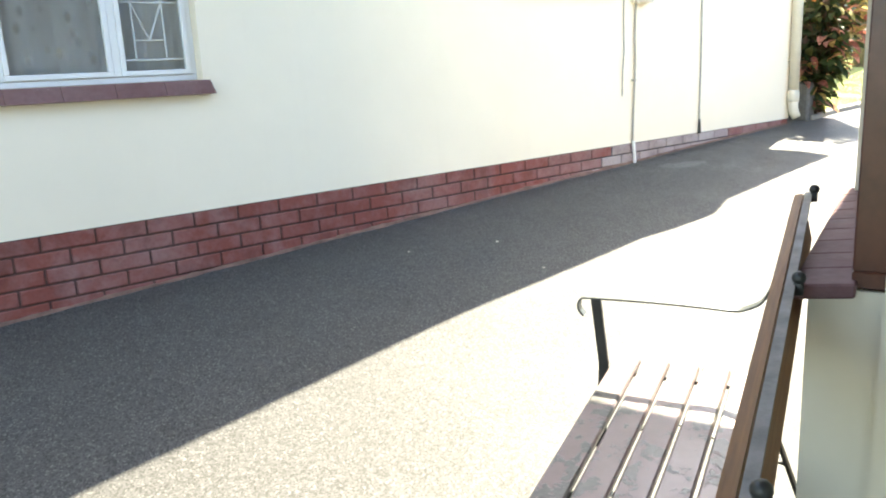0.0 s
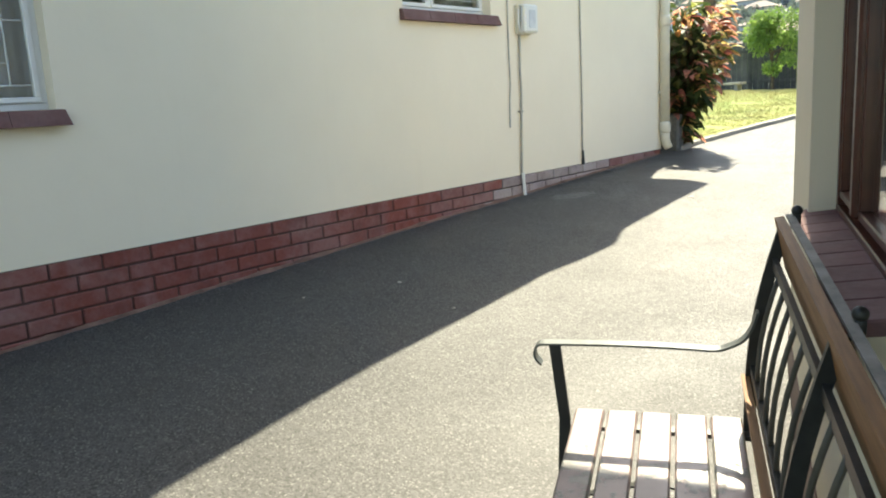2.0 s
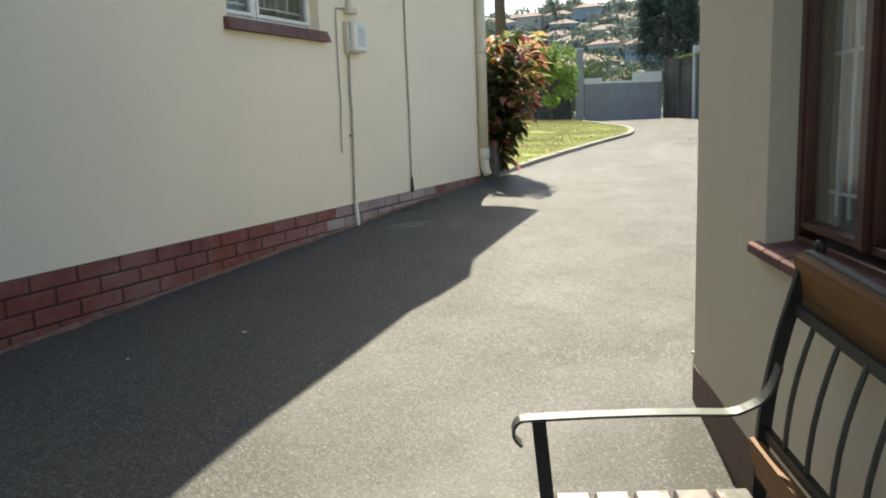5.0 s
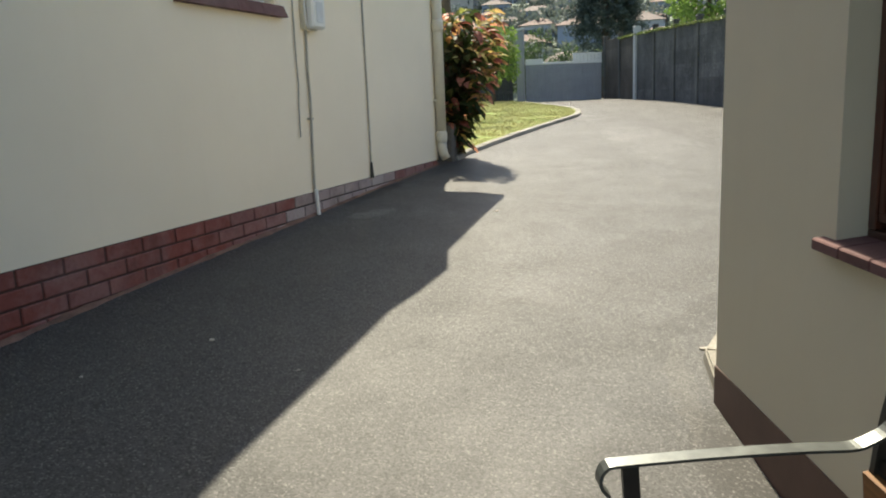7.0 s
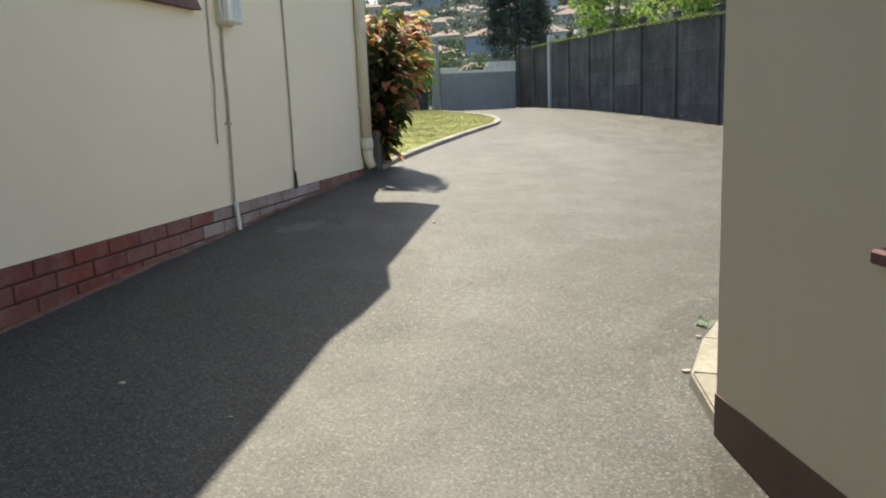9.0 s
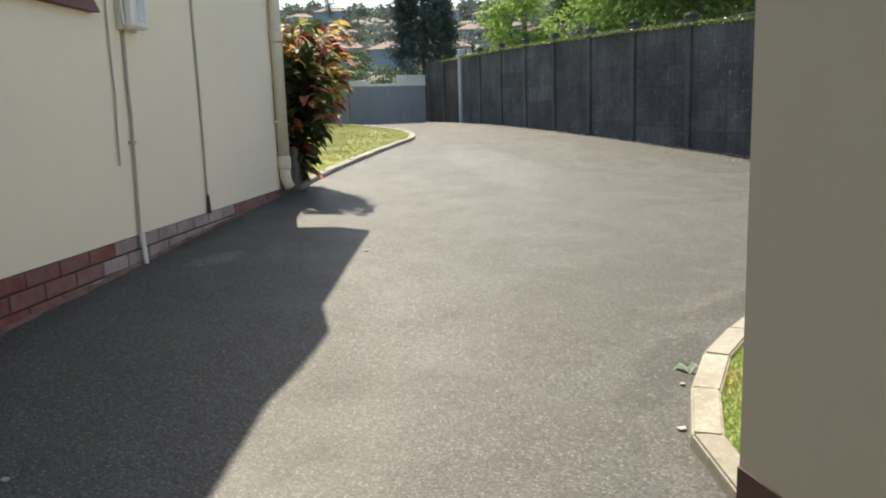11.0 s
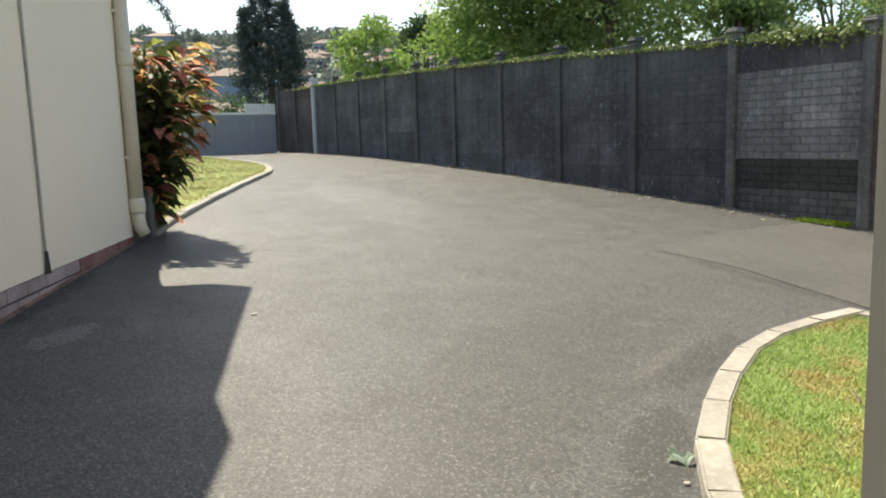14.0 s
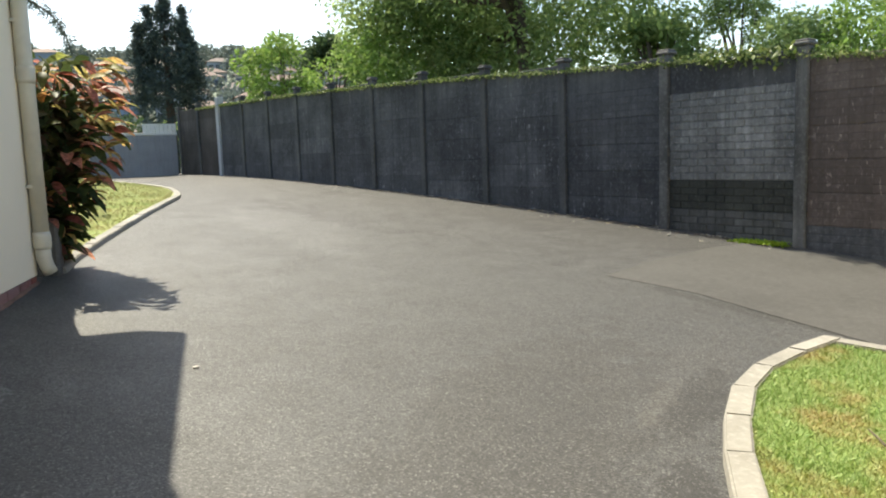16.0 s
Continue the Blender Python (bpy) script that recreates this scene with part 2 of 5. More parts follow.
CONCRETE_PALE = make_concrete("pale_precast", (0.15, 0.15, 0.147), (0.40, 0.395, 0.38), 0.85, 0.35)
CONCRETE_MID = make_concrete("grey_precast", (0.07, 0.07, 0.066), (0.18, 0.178, 0.168), 0.7, 0.5)
CONCRETE_END = make_concrete("brownish_precast", (0.058, 0.050, 0.044), (0.125, 0.110, 0.096), 0.7)
POST_PALE = make_concrete("pale_post", (0.085, 0.084, 0.080), (0.19, 0.186, 0.178), 0.7)
CONCRETE_MOSSY = make_concrete("mossy_precast", (0.040, 0.042, 0.036), (0.105, 0.106, 0.092), 0.8, 0.3)
CONCRETE_BROWN = make_concrete("brown_precast", (0.115, 0.092, 0.080), (0.19, 0.155, 0.135), 0.65, 0.3)
POSTMAT = make_concrete("grey_post", (0.34, 0.35, 0.37), (0.44, 0.45, 0.47), 0.15)
KERB = make_concrete("kerb_block", (0.27, 0.255, 0.22), (0.40, 0.38, 0.335), 0.3)
GATE = simple("grey_gate_paint", (0.29, 0.30, 0.335), 0.5, 0.0, 0.1, 3)
GRASS_SOIL = make_grass_ground("lawn_turf")
EARTH = simple("earth", (0.10, 0.10, 0.05), 0.95, 0, 0.3, 0.6, 0.4)
IRON = simple("black_painted_iron", (0.032, 0.033, 0.030), 0.42, 0.3, 0.25, 20, 0.1)


# ---- building helpers ----
def ground_z(x, y):
    x, y = min(max(x, -8.0), 27.0), min(max(y, -6.0), 8.0)
    dip = 0.03 * math.exp(-((y - 2.5) / 0.55) ** 2 - ((x - 3.7) / 1.9) ** 2)
    return -0.2077 + 0.0832 * x + 0.0669 * y - 0.0049 * x * y - 0.00117 * x * x + 0.0071 * y * y - dip


def mesh_of(name, bm, mat, smooth=False):
    me = bpy.data.meshes.new(name)
    bm.normal_update()
    bm.to_mesh(me)
    bm.free()
    for m in (mat if isinstance(mat, (list, tuple)) else [mat]):
        me.materials.append(m)
    if smooth:
        for p in me.polygons:
            p.use_smooth = True
    return me


def part(name, bm, mat, parent=None, label="", m=None, smooth=False):
    me = bm if isinstance(bm, bpy.types.Mesh) else mesh_of(name, bm, mat, smooth)
    ob = new(name, me)
    if parent is not None:
        ob.parent = parent
    if m is not None:
        ob.matrix_basis = m
    if label:
        ob["label"] = label
    return ob


def thing(name, m, label, category, group="", kind=""):
    ob = new(name)
    ob.empty_display_size = 0.1
    ob.matrix_basis = m
    return tagged(ob, label, category, group, kind)


def box(x0, x1, y0, y1, z0, z1, bevel=0.0, bm=None):
    own = bmesh.new()
    vs = [own.verts.new((x, y, z)) for x in (x0, x1) for y in (y0, y1) for z in (z0, z1)]
    for f in ((0, 1, 3, 2), (4, 6, 7, 5), (0, 4, 5, 1), (2, 3, 7, 6), (0, 2, 6, 4), (1, 5, 7, 3)):
        own.faces.new([vs[i] for i in f])
    if bevel:
        bmesh.ops.bevel(own, geom=list(own.edges), offset=bevel, segments=1, affect="EDGES")
    bmesh.ops.recalc_face_normals(own, faces=own.faces)
    if bm is None:
        return own
    join(bm, own)
    return bm


def join(bm, other):
    me = bpy.data.meshes.new("tmp")
    other.to_mesh(me)
    other.free()
    bm.from_mesh(me)
    bpy.data.meshes.remove(me)


def tube(points, radius, sides=8, caps=True, bm=None):
    """A round bar along points; radius a number or one for each point."""
    bm = bm or bmesh.new()
    pts = [Vector(p) for p in points]
    rad = radius if isinstance(radius, (list, tuple)) else [radius] * len(pts)
    rings, up = [], None
    for i, p in enumerate(pts):
        d = (pts[min(i + 1, len(pts) - 1)] - pts[max(i - 1, 0)]).normalized()
        if up is None:
            up = Vector((0, 0, 1)) if abs(d.z) < 0.9 else Vector((1, 0, 0))
        side = d.cross(up).normalized()
        up = side.cross(d).normalized()
        rings.append([bm.verts.new(p + rad[i] * (math.cos(a) * side + math.sin(a) * up)) for a in (2 * math.pi * k / sides for k in range(sides))])
    for a, b in zip(rings, rings[1:]):
        for k in range(sides):
            bm.faces.new((a[k], a[(k + 1) % sides], b[(k + 1) % sides], b[k]))
    if caps:
        bm.faces.new(rings[0][::-1])
        bm.faces.new(rings[-1])
    return bm


def strip(points, width, thick, across):
    """A flat bar along points, its width lying along across."""
    bm = bmesh.new()
    pts, w = [Vector(p) for p in points], Vector(across).normalized() * width / 2
    rings = []
    for i, p in enumerate(pts):
        d = (pts[min(i + 1, len(pts) - 1)] - pts[max(i - 1, 0)]).normalized()
        n = d.cross(w).normalized() * thick / 2
        rings.append([bm.verts.new(q) for q in (p + w + n, p - w + n, p - w - n, p + w - n)])
    for a, b in zip(rings, rings[1:]):
        for k in range(4):
            bm.faces.new((a[k], a[(k + 1) % 4], b[(k + 1) % 4], b[k]))
    bm.faces.new(rings[0][::-1])
    bm.faces.new(rings[-1])
    bmesh.ops.recalc_face_normals(bm, faces=bm.faces)
    return bm


def grid(xs, ys, height):
    bm = bmesh.new()
    rows = [[bm.verts.new((x, y, height(x, y))) for x in xs] for y in ys]
    for a, b in zip(rows, rows[1:]):
        for i in range(len(xs) - 1):
            bm.faces.new((a[i], a[i + 1], b[i + 1], b[i]))
    return bm


def smooth_line(points, step):
    """Points at even steps along a rounded line through the given ones."""
    pts = [Vector(p) for p in points]
    dense = []
    for i in range(len(pts) - 1):
        p0, p1, p2, p3 = pts[max(i - 1, 0)], pts[i], pts[i + 1], pts[min(i + 2, len(pts) - 1)]
        for k in range(20):
            t = k / 20
            dense.append(0.5 * (2 * p1 + (p2 - p0) * t + (2 * p0 - 5 * p1 + 4 * p2 - p3) * t * t + (3 * p1 - p0 - 3 * p2 + p3) * t ** 3))
    dense.append(pts[-1])
    out, need = [dense[0]], step
    for a, b in zip(dense, dense[1:]):
        length = (b - a).length
        at = 0.0
        while length - at >= need:
            at += need
            out.append(a.lerp(b, at / length))
            need = step
        need -= length - at
    return out


def inside(x, y, poly):
    c, j = False, len(poly) - 1
    for i in range(len(poly)):
        (xi, yi), (xj, yj) = poly[i][:2], poly[j][:2]
        if (yi > y) != (yj > y) and x < (xj - xi) * (y - yi) / (yj - yi) + xi:
            c = not c
        j = i
    return c


# ---- ground ----
def span(a, b, n):
    return [a + (b - a) * i / (n - 1) for i in range(n)]


def far_z(x, y):
    z = ground_z(x, y)
    out = max(0.0, x - 29.0, -12.0 - y, y - 14.0, -12 - x)
    return z - 0.05 - 0.02 * min(out, 60)


part("ground", grid([-1500, -400, -100, -40] + span(-20, 30, 26) + [40, 60, 100, 200, 500, 2000], [-2000, -500, -120, -50] + span(-20, 20, 21) + [40, 80, 200, 600, 2000], far_z), EARTH)
tagged(bpy.data.objects["ground"], "bare earth and rough grass around the plots", "ground", kind="structure")
rnd = random.Random(4)


def drive_z(x, y):
    return ground_z(x, y) + 0.006 * noise.noise((x * 0.7, y * 0.7, 0)) + 0.002 * noise.noise((x * 2, y * 2, 2))


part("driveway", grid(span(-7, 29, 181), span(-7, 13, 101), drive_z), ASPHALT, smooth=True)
tagged(bpy.data.objects["driveway"], "worn grey asphalt driveway with fine cracks and pale grit, sun glints painted in", "driveway", kind="structure")

KERB_LEFT = [(8.85, 3.34), (9.4, 3.32), (10.93, 3.17), (12.95, 2.94), (15.0, 2.66), (15.6, 2.60), (16.6, 2.63), (18.0, 2.85), (20.6, 3.8), (24.6, 5.15)]
KERB_RIGHT = [(3.43, 1.09), (3.80, 1.12), (4.07, 1.055), (4.226, 1.0), (4.564, 0.852), (4.96, 0.591), (5.30, 0.32), (5.60, 0.03), (5.77, -0.22), (5.98, -0.68), (6.06, -0.98), (5.82, -1.14), (5.2, -1.33), (4.4, -1.6)]


def inset(line, others, amount, side):
    pts = []
    for i, p in enumerate(line):
        a, b = line[max(i - 1, 0)], line[min(i + 1, len(line) - 1)]
        d = Vector((b[0] - a[0], b[1] - a[1])).normalized()
        pts.append((p[0] - d.y * amount * side, p[1] + d.x * amount * side))
    return pts + others


def lawn(name, line, others, side, label):
    poly = inset(line, others, 0.07, side)
    xs, ys = [p[0] for p in poly], [p[1] for p in poly]
    bm = bmesh.new()
    vs = [bm.verts.new((x, y, 0)) for x, y in poly]
    f = bm.faces.new(vs)
    bmesh.ops.triangulate(bm, faces=[f])
    for n in range(3):
        bmesh.ops.subdivide_edges(bm, edges=[e for e in bm.edges if e.calc_length() > 0.5], cuts=1, use_grid_fill=False)
        bmesh.ops.triangulate(bm, faces=bm.faces)
    for v in bm.verts:
        v.co.z = ground_z(v.co.x, v.co.y) + 0.036 + 0.008 * noise.noise((v.co.x * 2, v.co.y * 2, 5))
    bmesh.ops.recalc_face_normals(bm, faces=bm.faces)
    ob = part(name, bm, GRASS_SOIL, smooth=True)
    return tagged(ob, label, "lawn", kind="structure"), poly


lawn_far, POLY_FAR = lawn("lawn_front", KERB_LEFT, [(24.9, 6.5), (24.9, 12.0), (8.75, 12.0)], 1, "sunlit short lawn, yellowing, behind a low kerb")
lawn_near, POLY_NEAR = lawn("lawn_side", KERB_RIGHT, [(3.9, -1.8), (3.50, 0.5)], -1, "patchy green lawn behind a curved kerb")


def kerb(name, line, step, inward, label):
    pts = smooth_line([(x, y, 0) for x, y in line], step)
    root = thing(name, pose(pts[0].x, pts[0].y, ground_z(pts[0].x, pts[0].y)), label, "kerb", kind="structure")
    for i, (a, b) in enumerate(zip(pts, pts[1:])):
        d = (b - a)
        n = Vector((-d.y, d.x, 0)).normalized() * inward
        mid = (a + b) / 2
        za, zb = ground_z(a.x, a.y), ground_z(b.x, b.y)
        top, w, g = 0.050 + rnd.uniform(-0.003, 0.003), 0.118 + rnd.uniform(-0.003, 0.003), 0.003
        bm = bmesh.new()
        da = d.normalized() * g
        vs = []
        for p, z in ((a + da, za), (b - da, zb)):
            p2 = p + n * w * rnd.uniform(0.985, 1.015)
            vs.append([bm.verts.new((q.x - pts[0].x, q.y - pts[0].y, h - root.matrix_basis.translation.z)) for q, h in ((p, z - 0.05), (p + n * 0.012, z + top), (p2, z + top), (p2, z - 0.05))])
        for k in range(4):
            bm.faces.new((vs[0][k], vs[0][(k + 1) % 4], vs[1][(k + 1) % 4], vs[1][k]))
        bm.faces.new(vs[0][::-1])
        bm.faces.new(vs[1])
        bmesh.ops.bevel(bm, geom=[e for e in bm.edges if all(v.co.z > min(za, zb) - root.matrix_basis.translation.z for v in e.verts)], offset=0.008, segments=2, affect="EDGES")
        bmesh.ops.recalc_face_normals(bm, faces=bm.faces)
        part("kerb_block", bm, KERB, root)
    return root


kerb("kerb_front", KERB_LEFT, 0.62, 1, "low pale concrete kerb along the front lawn")
kerb("kerb_side", KERB_RIGHT, 0.40, -1, "curved kerb of pale concrete blocks round the side lawn")

# ---- house beside the driveway ----
HOUSE = pose(0, 4.1755, 0, 0, 0, -4.642)
END, EAVE, TOP_Z = 8.56, 3.20, 0.639


def wall_with_holes(length0, length1, z0, z1, thick, holes, ang=0):
    """A wall whose outer face is at y = 0 and which goes back to thick; holes are (x0, x1, z0, z1)."""
    bm = bmesh.new()
    xs = sorted({length0, length1, *[h[0] for h in holes], *[h[1] for h in holes]})
    zs = sorted({z0, z1, *[h[2] for h in holes], *[h[3] for h in holes]})

    def hole(x, z):
        return any(h[0] < x < h[1] and h[2] < z < h[3] for h in holes) or not (length0 < x < length1 and z0 < z < z1)

    def quad(*c):
        bm.faces.new([bm.verts.new(v) for v in c])

    for xa, xb in zip(xs, xs[1:]):
        for za, zb in zip(zs, zs[1:]):
            xm, zm = (xa + xb) / 2, (za + zb) / 2
            if hole(xm, zm):
                continue
            quad((xa, 0, za), (xb, 0, za), (xb, 0, zb), (xa, 0, zb))
            quad((xb, thick, za), (xa, thick, za), (xa, thick, zb), (xb, thick, zb))
    for i, xa in enumerate(xs):
        for za, zb in zip(zs, zs[1:]):
            zm = (za + zb) / 2
            l, r = hole(xa - 1e-4, zm), hole(xa + 1e-4, zm)
            if l != r:
                quad((xa, 0, za), (xa, thick, za), (xa, thick, zb), (xa, 0, zb))
    for za in zs:
        for xa, xb in zip(xs, xs[1:]):
            xm = (xa + xb) / 2
            l, r = hole(xm, za - 1e-4), hole(xm, za + 1e-4)
            if l != r:
                quad((xa, 0, za), (xb, 0, za), (xb, thick, za), (xa, thick, za))
    bmesh.ops.remove_doubles(bm, verts=bm.verts, dist=1e-5)
    bmesh.ops.recalc_face_normals(bm, faces=bm.faces)
    return bm


WIN1 = (0.35, 2.055, 1.345, 2.42)
WIN2 = (4.47, 5.48, 1.92, 2.5)
wall_house = part("wall_house", wall_with_holes(-6.0, END, TOP_Z, EAVE + 0.25, 0.23, [WIN1, WIN2]), CREAM, m=HOUSE)
tagged(wall_house, "cream plastered house wall above a red brick plinth", "wall", kind="structure")
plinth = part("plinth_wall", box(-6.0, 5.16, 0.007, 0.23, -0.6, TOP_Z), MORTAR, m=HOUSE)
part("mortar_bed", box(5.16, END - 0.012, 0.010, 0.23, -0.6, TOP_Z), MORTAR_BARE, plinth, "dark bare mortar bed")
tagged(plinth, "red painted brick plinth with recessed joints", "wall", kind="structure")
wall_end = part("wall_house_end", box(END - 0.23, END, 0.23, 6.0, -0.2, EAVE + 0.25), CREAM, m=HOUSE)
tagged(wall_end, "cream plastered end wall of the house", "wall", kind="structure")
wall_back = part("wall_house_back", box(-6.0, END - 0.23, 5.8, 6.0, -0.2, EAVE + 0.25), CREAM, m=HOUSE)
tagged(wall_back, "cream plastered rear wall of the house", "wall", kind="structure")
floor_house = part("floor", box(-6.0, END - 0.25, 0.24, 5.8, 0.4, 0.6), EARTH, m=HOUSE)
tagged(floor_house, "plain floor inside the house", "floor", kind="structure")
roof = thing("house_roof", pose(0, 0, 0), "tiled roof with boarded eaves over the house wall", "roof", kind="structure")
ROOF_TILE = simple("roof_tile", (0.26, 0.10, 0.07), 0.8, 0, 0.2, 4, 0.3)
for outline in (((7.47, 3.075), (9.155, 3.005), (9.19, 3.20), (9.185, 3.26), (9.10, 3.49), (9.25, 9.2), (7.6, 9.3)), ((-6.2, 3.06), (3.45, 3.105), (4.33, 3.135), (4.95, 3.155), (5.78, 3.13), (6.40, 3.105), (6.70, 3.045), (7.13, 2.99), (7.47, 3.075), (7.6, 9.3), (-5.6, 10.0))):
    bm = bmesh.new()
    low = [bm.verts.new((x, y, EAVE)) for x, y in outline]
    high = [bm.verts.new((x, y, EAVE + 0.10 + max(0.0, y - 3.3) * 0.06)) for x, y in outline]
    bm.faces.new(low[::-1])
    bm.faces.new(high)
    for k in range(len(low)):
        bm.faces.new((low[k], low[(k + 1) % len(low)], high[(k + 1) % len(low)], high[k]))
    bmesh.ops.recalc_face_normals(bm, faces=bm.faces)
    bm.faces.ensure_lookup_table()
    bm.faces[0].material_index = 1
    part("roof_slope", bm, [ROOF_TILE, WHITE], roof)

# ---- building beside the bench ----
SIDE_TURN = 14.2
SIDE = pose(3.430, 1.095, 0, 0, 0, 180 + SIDE_TURN)      # local x runs back along the face from the corner, local y runs into the building
SIDE_END = 2.08
WIN3 = (0.82, 1.98, 0.88, 2.15)
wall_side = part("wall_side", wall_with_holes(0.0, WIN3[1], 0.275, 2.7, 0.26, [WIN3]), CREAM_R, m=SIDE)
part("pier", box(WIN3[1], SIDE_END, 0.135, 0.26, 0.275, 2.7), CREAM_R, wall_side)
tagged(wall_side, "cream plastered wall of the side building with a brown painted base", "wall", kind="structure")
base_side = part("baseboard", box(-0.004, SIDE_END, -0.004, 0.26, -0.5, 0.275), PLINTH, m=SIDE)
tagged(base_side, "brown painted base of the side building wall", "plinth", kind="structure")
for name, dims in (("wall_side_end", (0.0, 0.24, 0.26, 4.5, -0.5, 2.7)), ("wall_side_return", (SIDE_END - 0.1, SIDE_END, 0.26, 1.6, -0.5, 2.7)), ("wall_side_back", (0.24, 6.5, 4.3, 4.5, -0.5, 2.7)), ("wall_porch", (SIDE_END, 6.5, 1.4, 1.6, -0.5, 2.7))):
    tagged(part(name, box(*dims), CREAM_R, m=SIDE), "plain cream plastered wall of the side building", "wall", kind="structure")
# unseen roof, its edges set so that its shadow crosses the bench seat
tagged(part("roof_side", box(-0.16, 6.7, -0.80, 4.7, 2.7, 2.82, 0.01), ROOF_TILE, m=SIDE), "unseen flat eaves of the side building roof, sized to shade the bench", "roof", kind="structure")

# ---- precast boundary wall ----
POST0, STEP = Vector((8.387, -2.927, 0)), Vector((1.4597, 0.4684, 0))
RUN = math.degrees(math.atan2(STEP.y, STEP.x))
PITCH = STEP.length
fence = thing("boundary_wall", pose(0, 0, 0), "weathered dark precast concrete wall of slotted posts and slabs", "wall", kind="structure")
SLAB_H = 0.30


def slab_mesh(name, mat, proud=0.0245):
    """A slab cast with shallow courses of brick on its face."""
    bm = box(0.045, PITCH - 0.045, -0.022, 0.022, 0.0, SLAB_H, 0.004)
    x0, x1, bw, bh = 0.05, PITCH - 0.05, 0.212, (SLAB_H - 0.008) / 4
    for r in range(4):
        x = x0 - (bw / 2 if r % 2 else 0.0)
        while x < x1:
            a, b = max(x, x0) + 0.006, min(x + bw, x1) - 0.006
            za, zb = 0.004 + r * bh + 0.005, 0.004 + (r + 1) * bh - 0.005
            if b - a > 0.02:
                lo = [bm.verts.new((u, 0.0215, v)) for u, v in ((a, za), (b, za), (b, zb), (a, zb))]
                hi = [bm.verts.new((u, proud, v)) for u, v in ((a + 0.005, za + 0.004), (b - 0.005, za + 0.004), (b - 0.005, zb - 0.004), (a + 0.005, zb - 0.004))]
                bm.faces.new(hi[::-1])
                for k in range(4):
                    bm.faces.new((lo[(k + 1) % 4], lo[k], hi[k], hi[(k + 1) % 4]))
            x += bw
    return mesh_of(name, bm, mat)


def smooth_slab(name, mat):
    return mesh_of(name, box(0.045, PITCH - 0.045, -0.022, 0.022, 0.0, SLAB_H, 0.004), mat)


def fence_at(k):
    """Foot of post k; the line bows gently away from the drive."""
    bow = 0.13 * math.exp(-((k - 9.6) / 3.6) ** 2) * min(1.0, max(0.0, k) / 4)
    side = Vector((STEP.y, -STEP.x, 0)).normalized()
    return POST0 + STEP * k + side * bow


SLABS = {"dark": slab_mesh("slab", CONCRETE), "pale": slab_mesh("slab_pale", CONCRETE_PALE, 0.029), "mid": slab_mesh("slab_mid", CONCRETE_MID, 0.029), "brown": slab_mesh("slab_brown", CONCRETE_BROWN), "mossy": slab_mesh("slab_mossy", CONCRETE_MOSSY, 0.029), "plain": smooth_slab("slab_plain", CONCRETE), "end": smooth_slab("slab_end", CONCRETE_END)}


def post_mesh(mat, cap=True, w=0.06, h=1.868):
    bm = box(-w, w, -w, w, -0.4, h, 0.012)
    if cap:
        box(-w - 0.02, w + 0.02, -w - 0.02, w + 0.02, h, h + 0.035, 0.012, bm)
        box(-w - 0.005, w + 0.005, -w - 0.005, w + 0.005, h + 0.035, h + 0.055, 0.008, bm)
    return mesh_of("post", bm, mat)


POSTS = {"dark": post_mesh(POST_CONCRETE), "pale": post_mesh(POST_PALE, True), "grey": post_mesh(POSTMAT, False, 0.085, 1.98)}
for k in range(-4, 13):
    p, q = fence_at(k), fence_at(k + 1)
    kind = "grey" if k == 10 else ("pale" if k in (0, 1, -1) else "dark")
    z = ground_z(p.x, p.y)
    turn = math.degrees(math.atan2(q.y - p.y, q.x - p.x))
    part("post", POSTS[kind], None, fence, m=pose(p.x, p.y, z - 0.03, 0, 0, turn))
    if k < 12:
        zb = (z + ground_z(q.x, q.y)) / 2 - 0.03
        for r in range(6):
            look_kind = "plain" if r == 5 else "dark"
            if k == 0 and r < 5:
                look_kind = ("mid", "mossy", "pale", "pale", "pale")[r]
            if k < 0 and r > 0:
                look_kind = "brown"
            if k >= 10:
                look_kind = "end"
            part("slab", SLABS[look_kind], None, fence, m=pose(p.x, p.y, zb + r * SLAB_H, 0, 0, turn))

# ---- gate across the drive ----
GATE_A, GATE_B = fence_at(12) + Vector((0.0, 0.12, 0)), Vector((25.15, 5.02, 0))
gd = GATE_B - GATE_A
GATE_POSE = pose(GATE_A.x, GATE_A.y, 0.95, 0, 0, math.degrees(math.atan2(gd.y, gd.x)))
gate = thing("driveway_gate", GATE_POSE, "closed grey corrugated sheet metal gate with white top rail", "gate")
GL = gd.length
for i in range(int(GL / 0.12)):
    x = 0.02 + i * 0.12
    part("board", box(x, x + 0.113, -0.012 - 0.006 * (i % 2), 0.012, 0.03, 1.22, 0.004), GATE, gate)
part("top_rail", box(0, GL, -0.06, 0.03, 1.22, 1.29, 0.008), WHITE, gate, "white painted top rail")
part("bottom_rail", box(0, GL, -0.025, 0.03, 0.0, 0.03), GATE, gate)
part("latch_post", box(0.50, 0.56, -0.06, -0.018, 0.02, 1.2, 0.006), IRON, gate, "dark latch post")
for i in range(8):
    part("end_picket", box(0.01 + i * 0.115, 0.115 + i * 0.115, -0.016, 0.012, 1.29, 1.50, 0.006), WHITE, gate, "white raised picket")
part("end_rail", box(0.0, 0.93, -0.022, 0.022, 1.50, 1.535, 0.005), WHITE, gate, "white rail over the raised pickets")
part("end_board", box(GL - 0.55, GL, -0.02, 0.02, 1.29, 1.40, 0.005), WHITE, gate, "white raised board at the post")
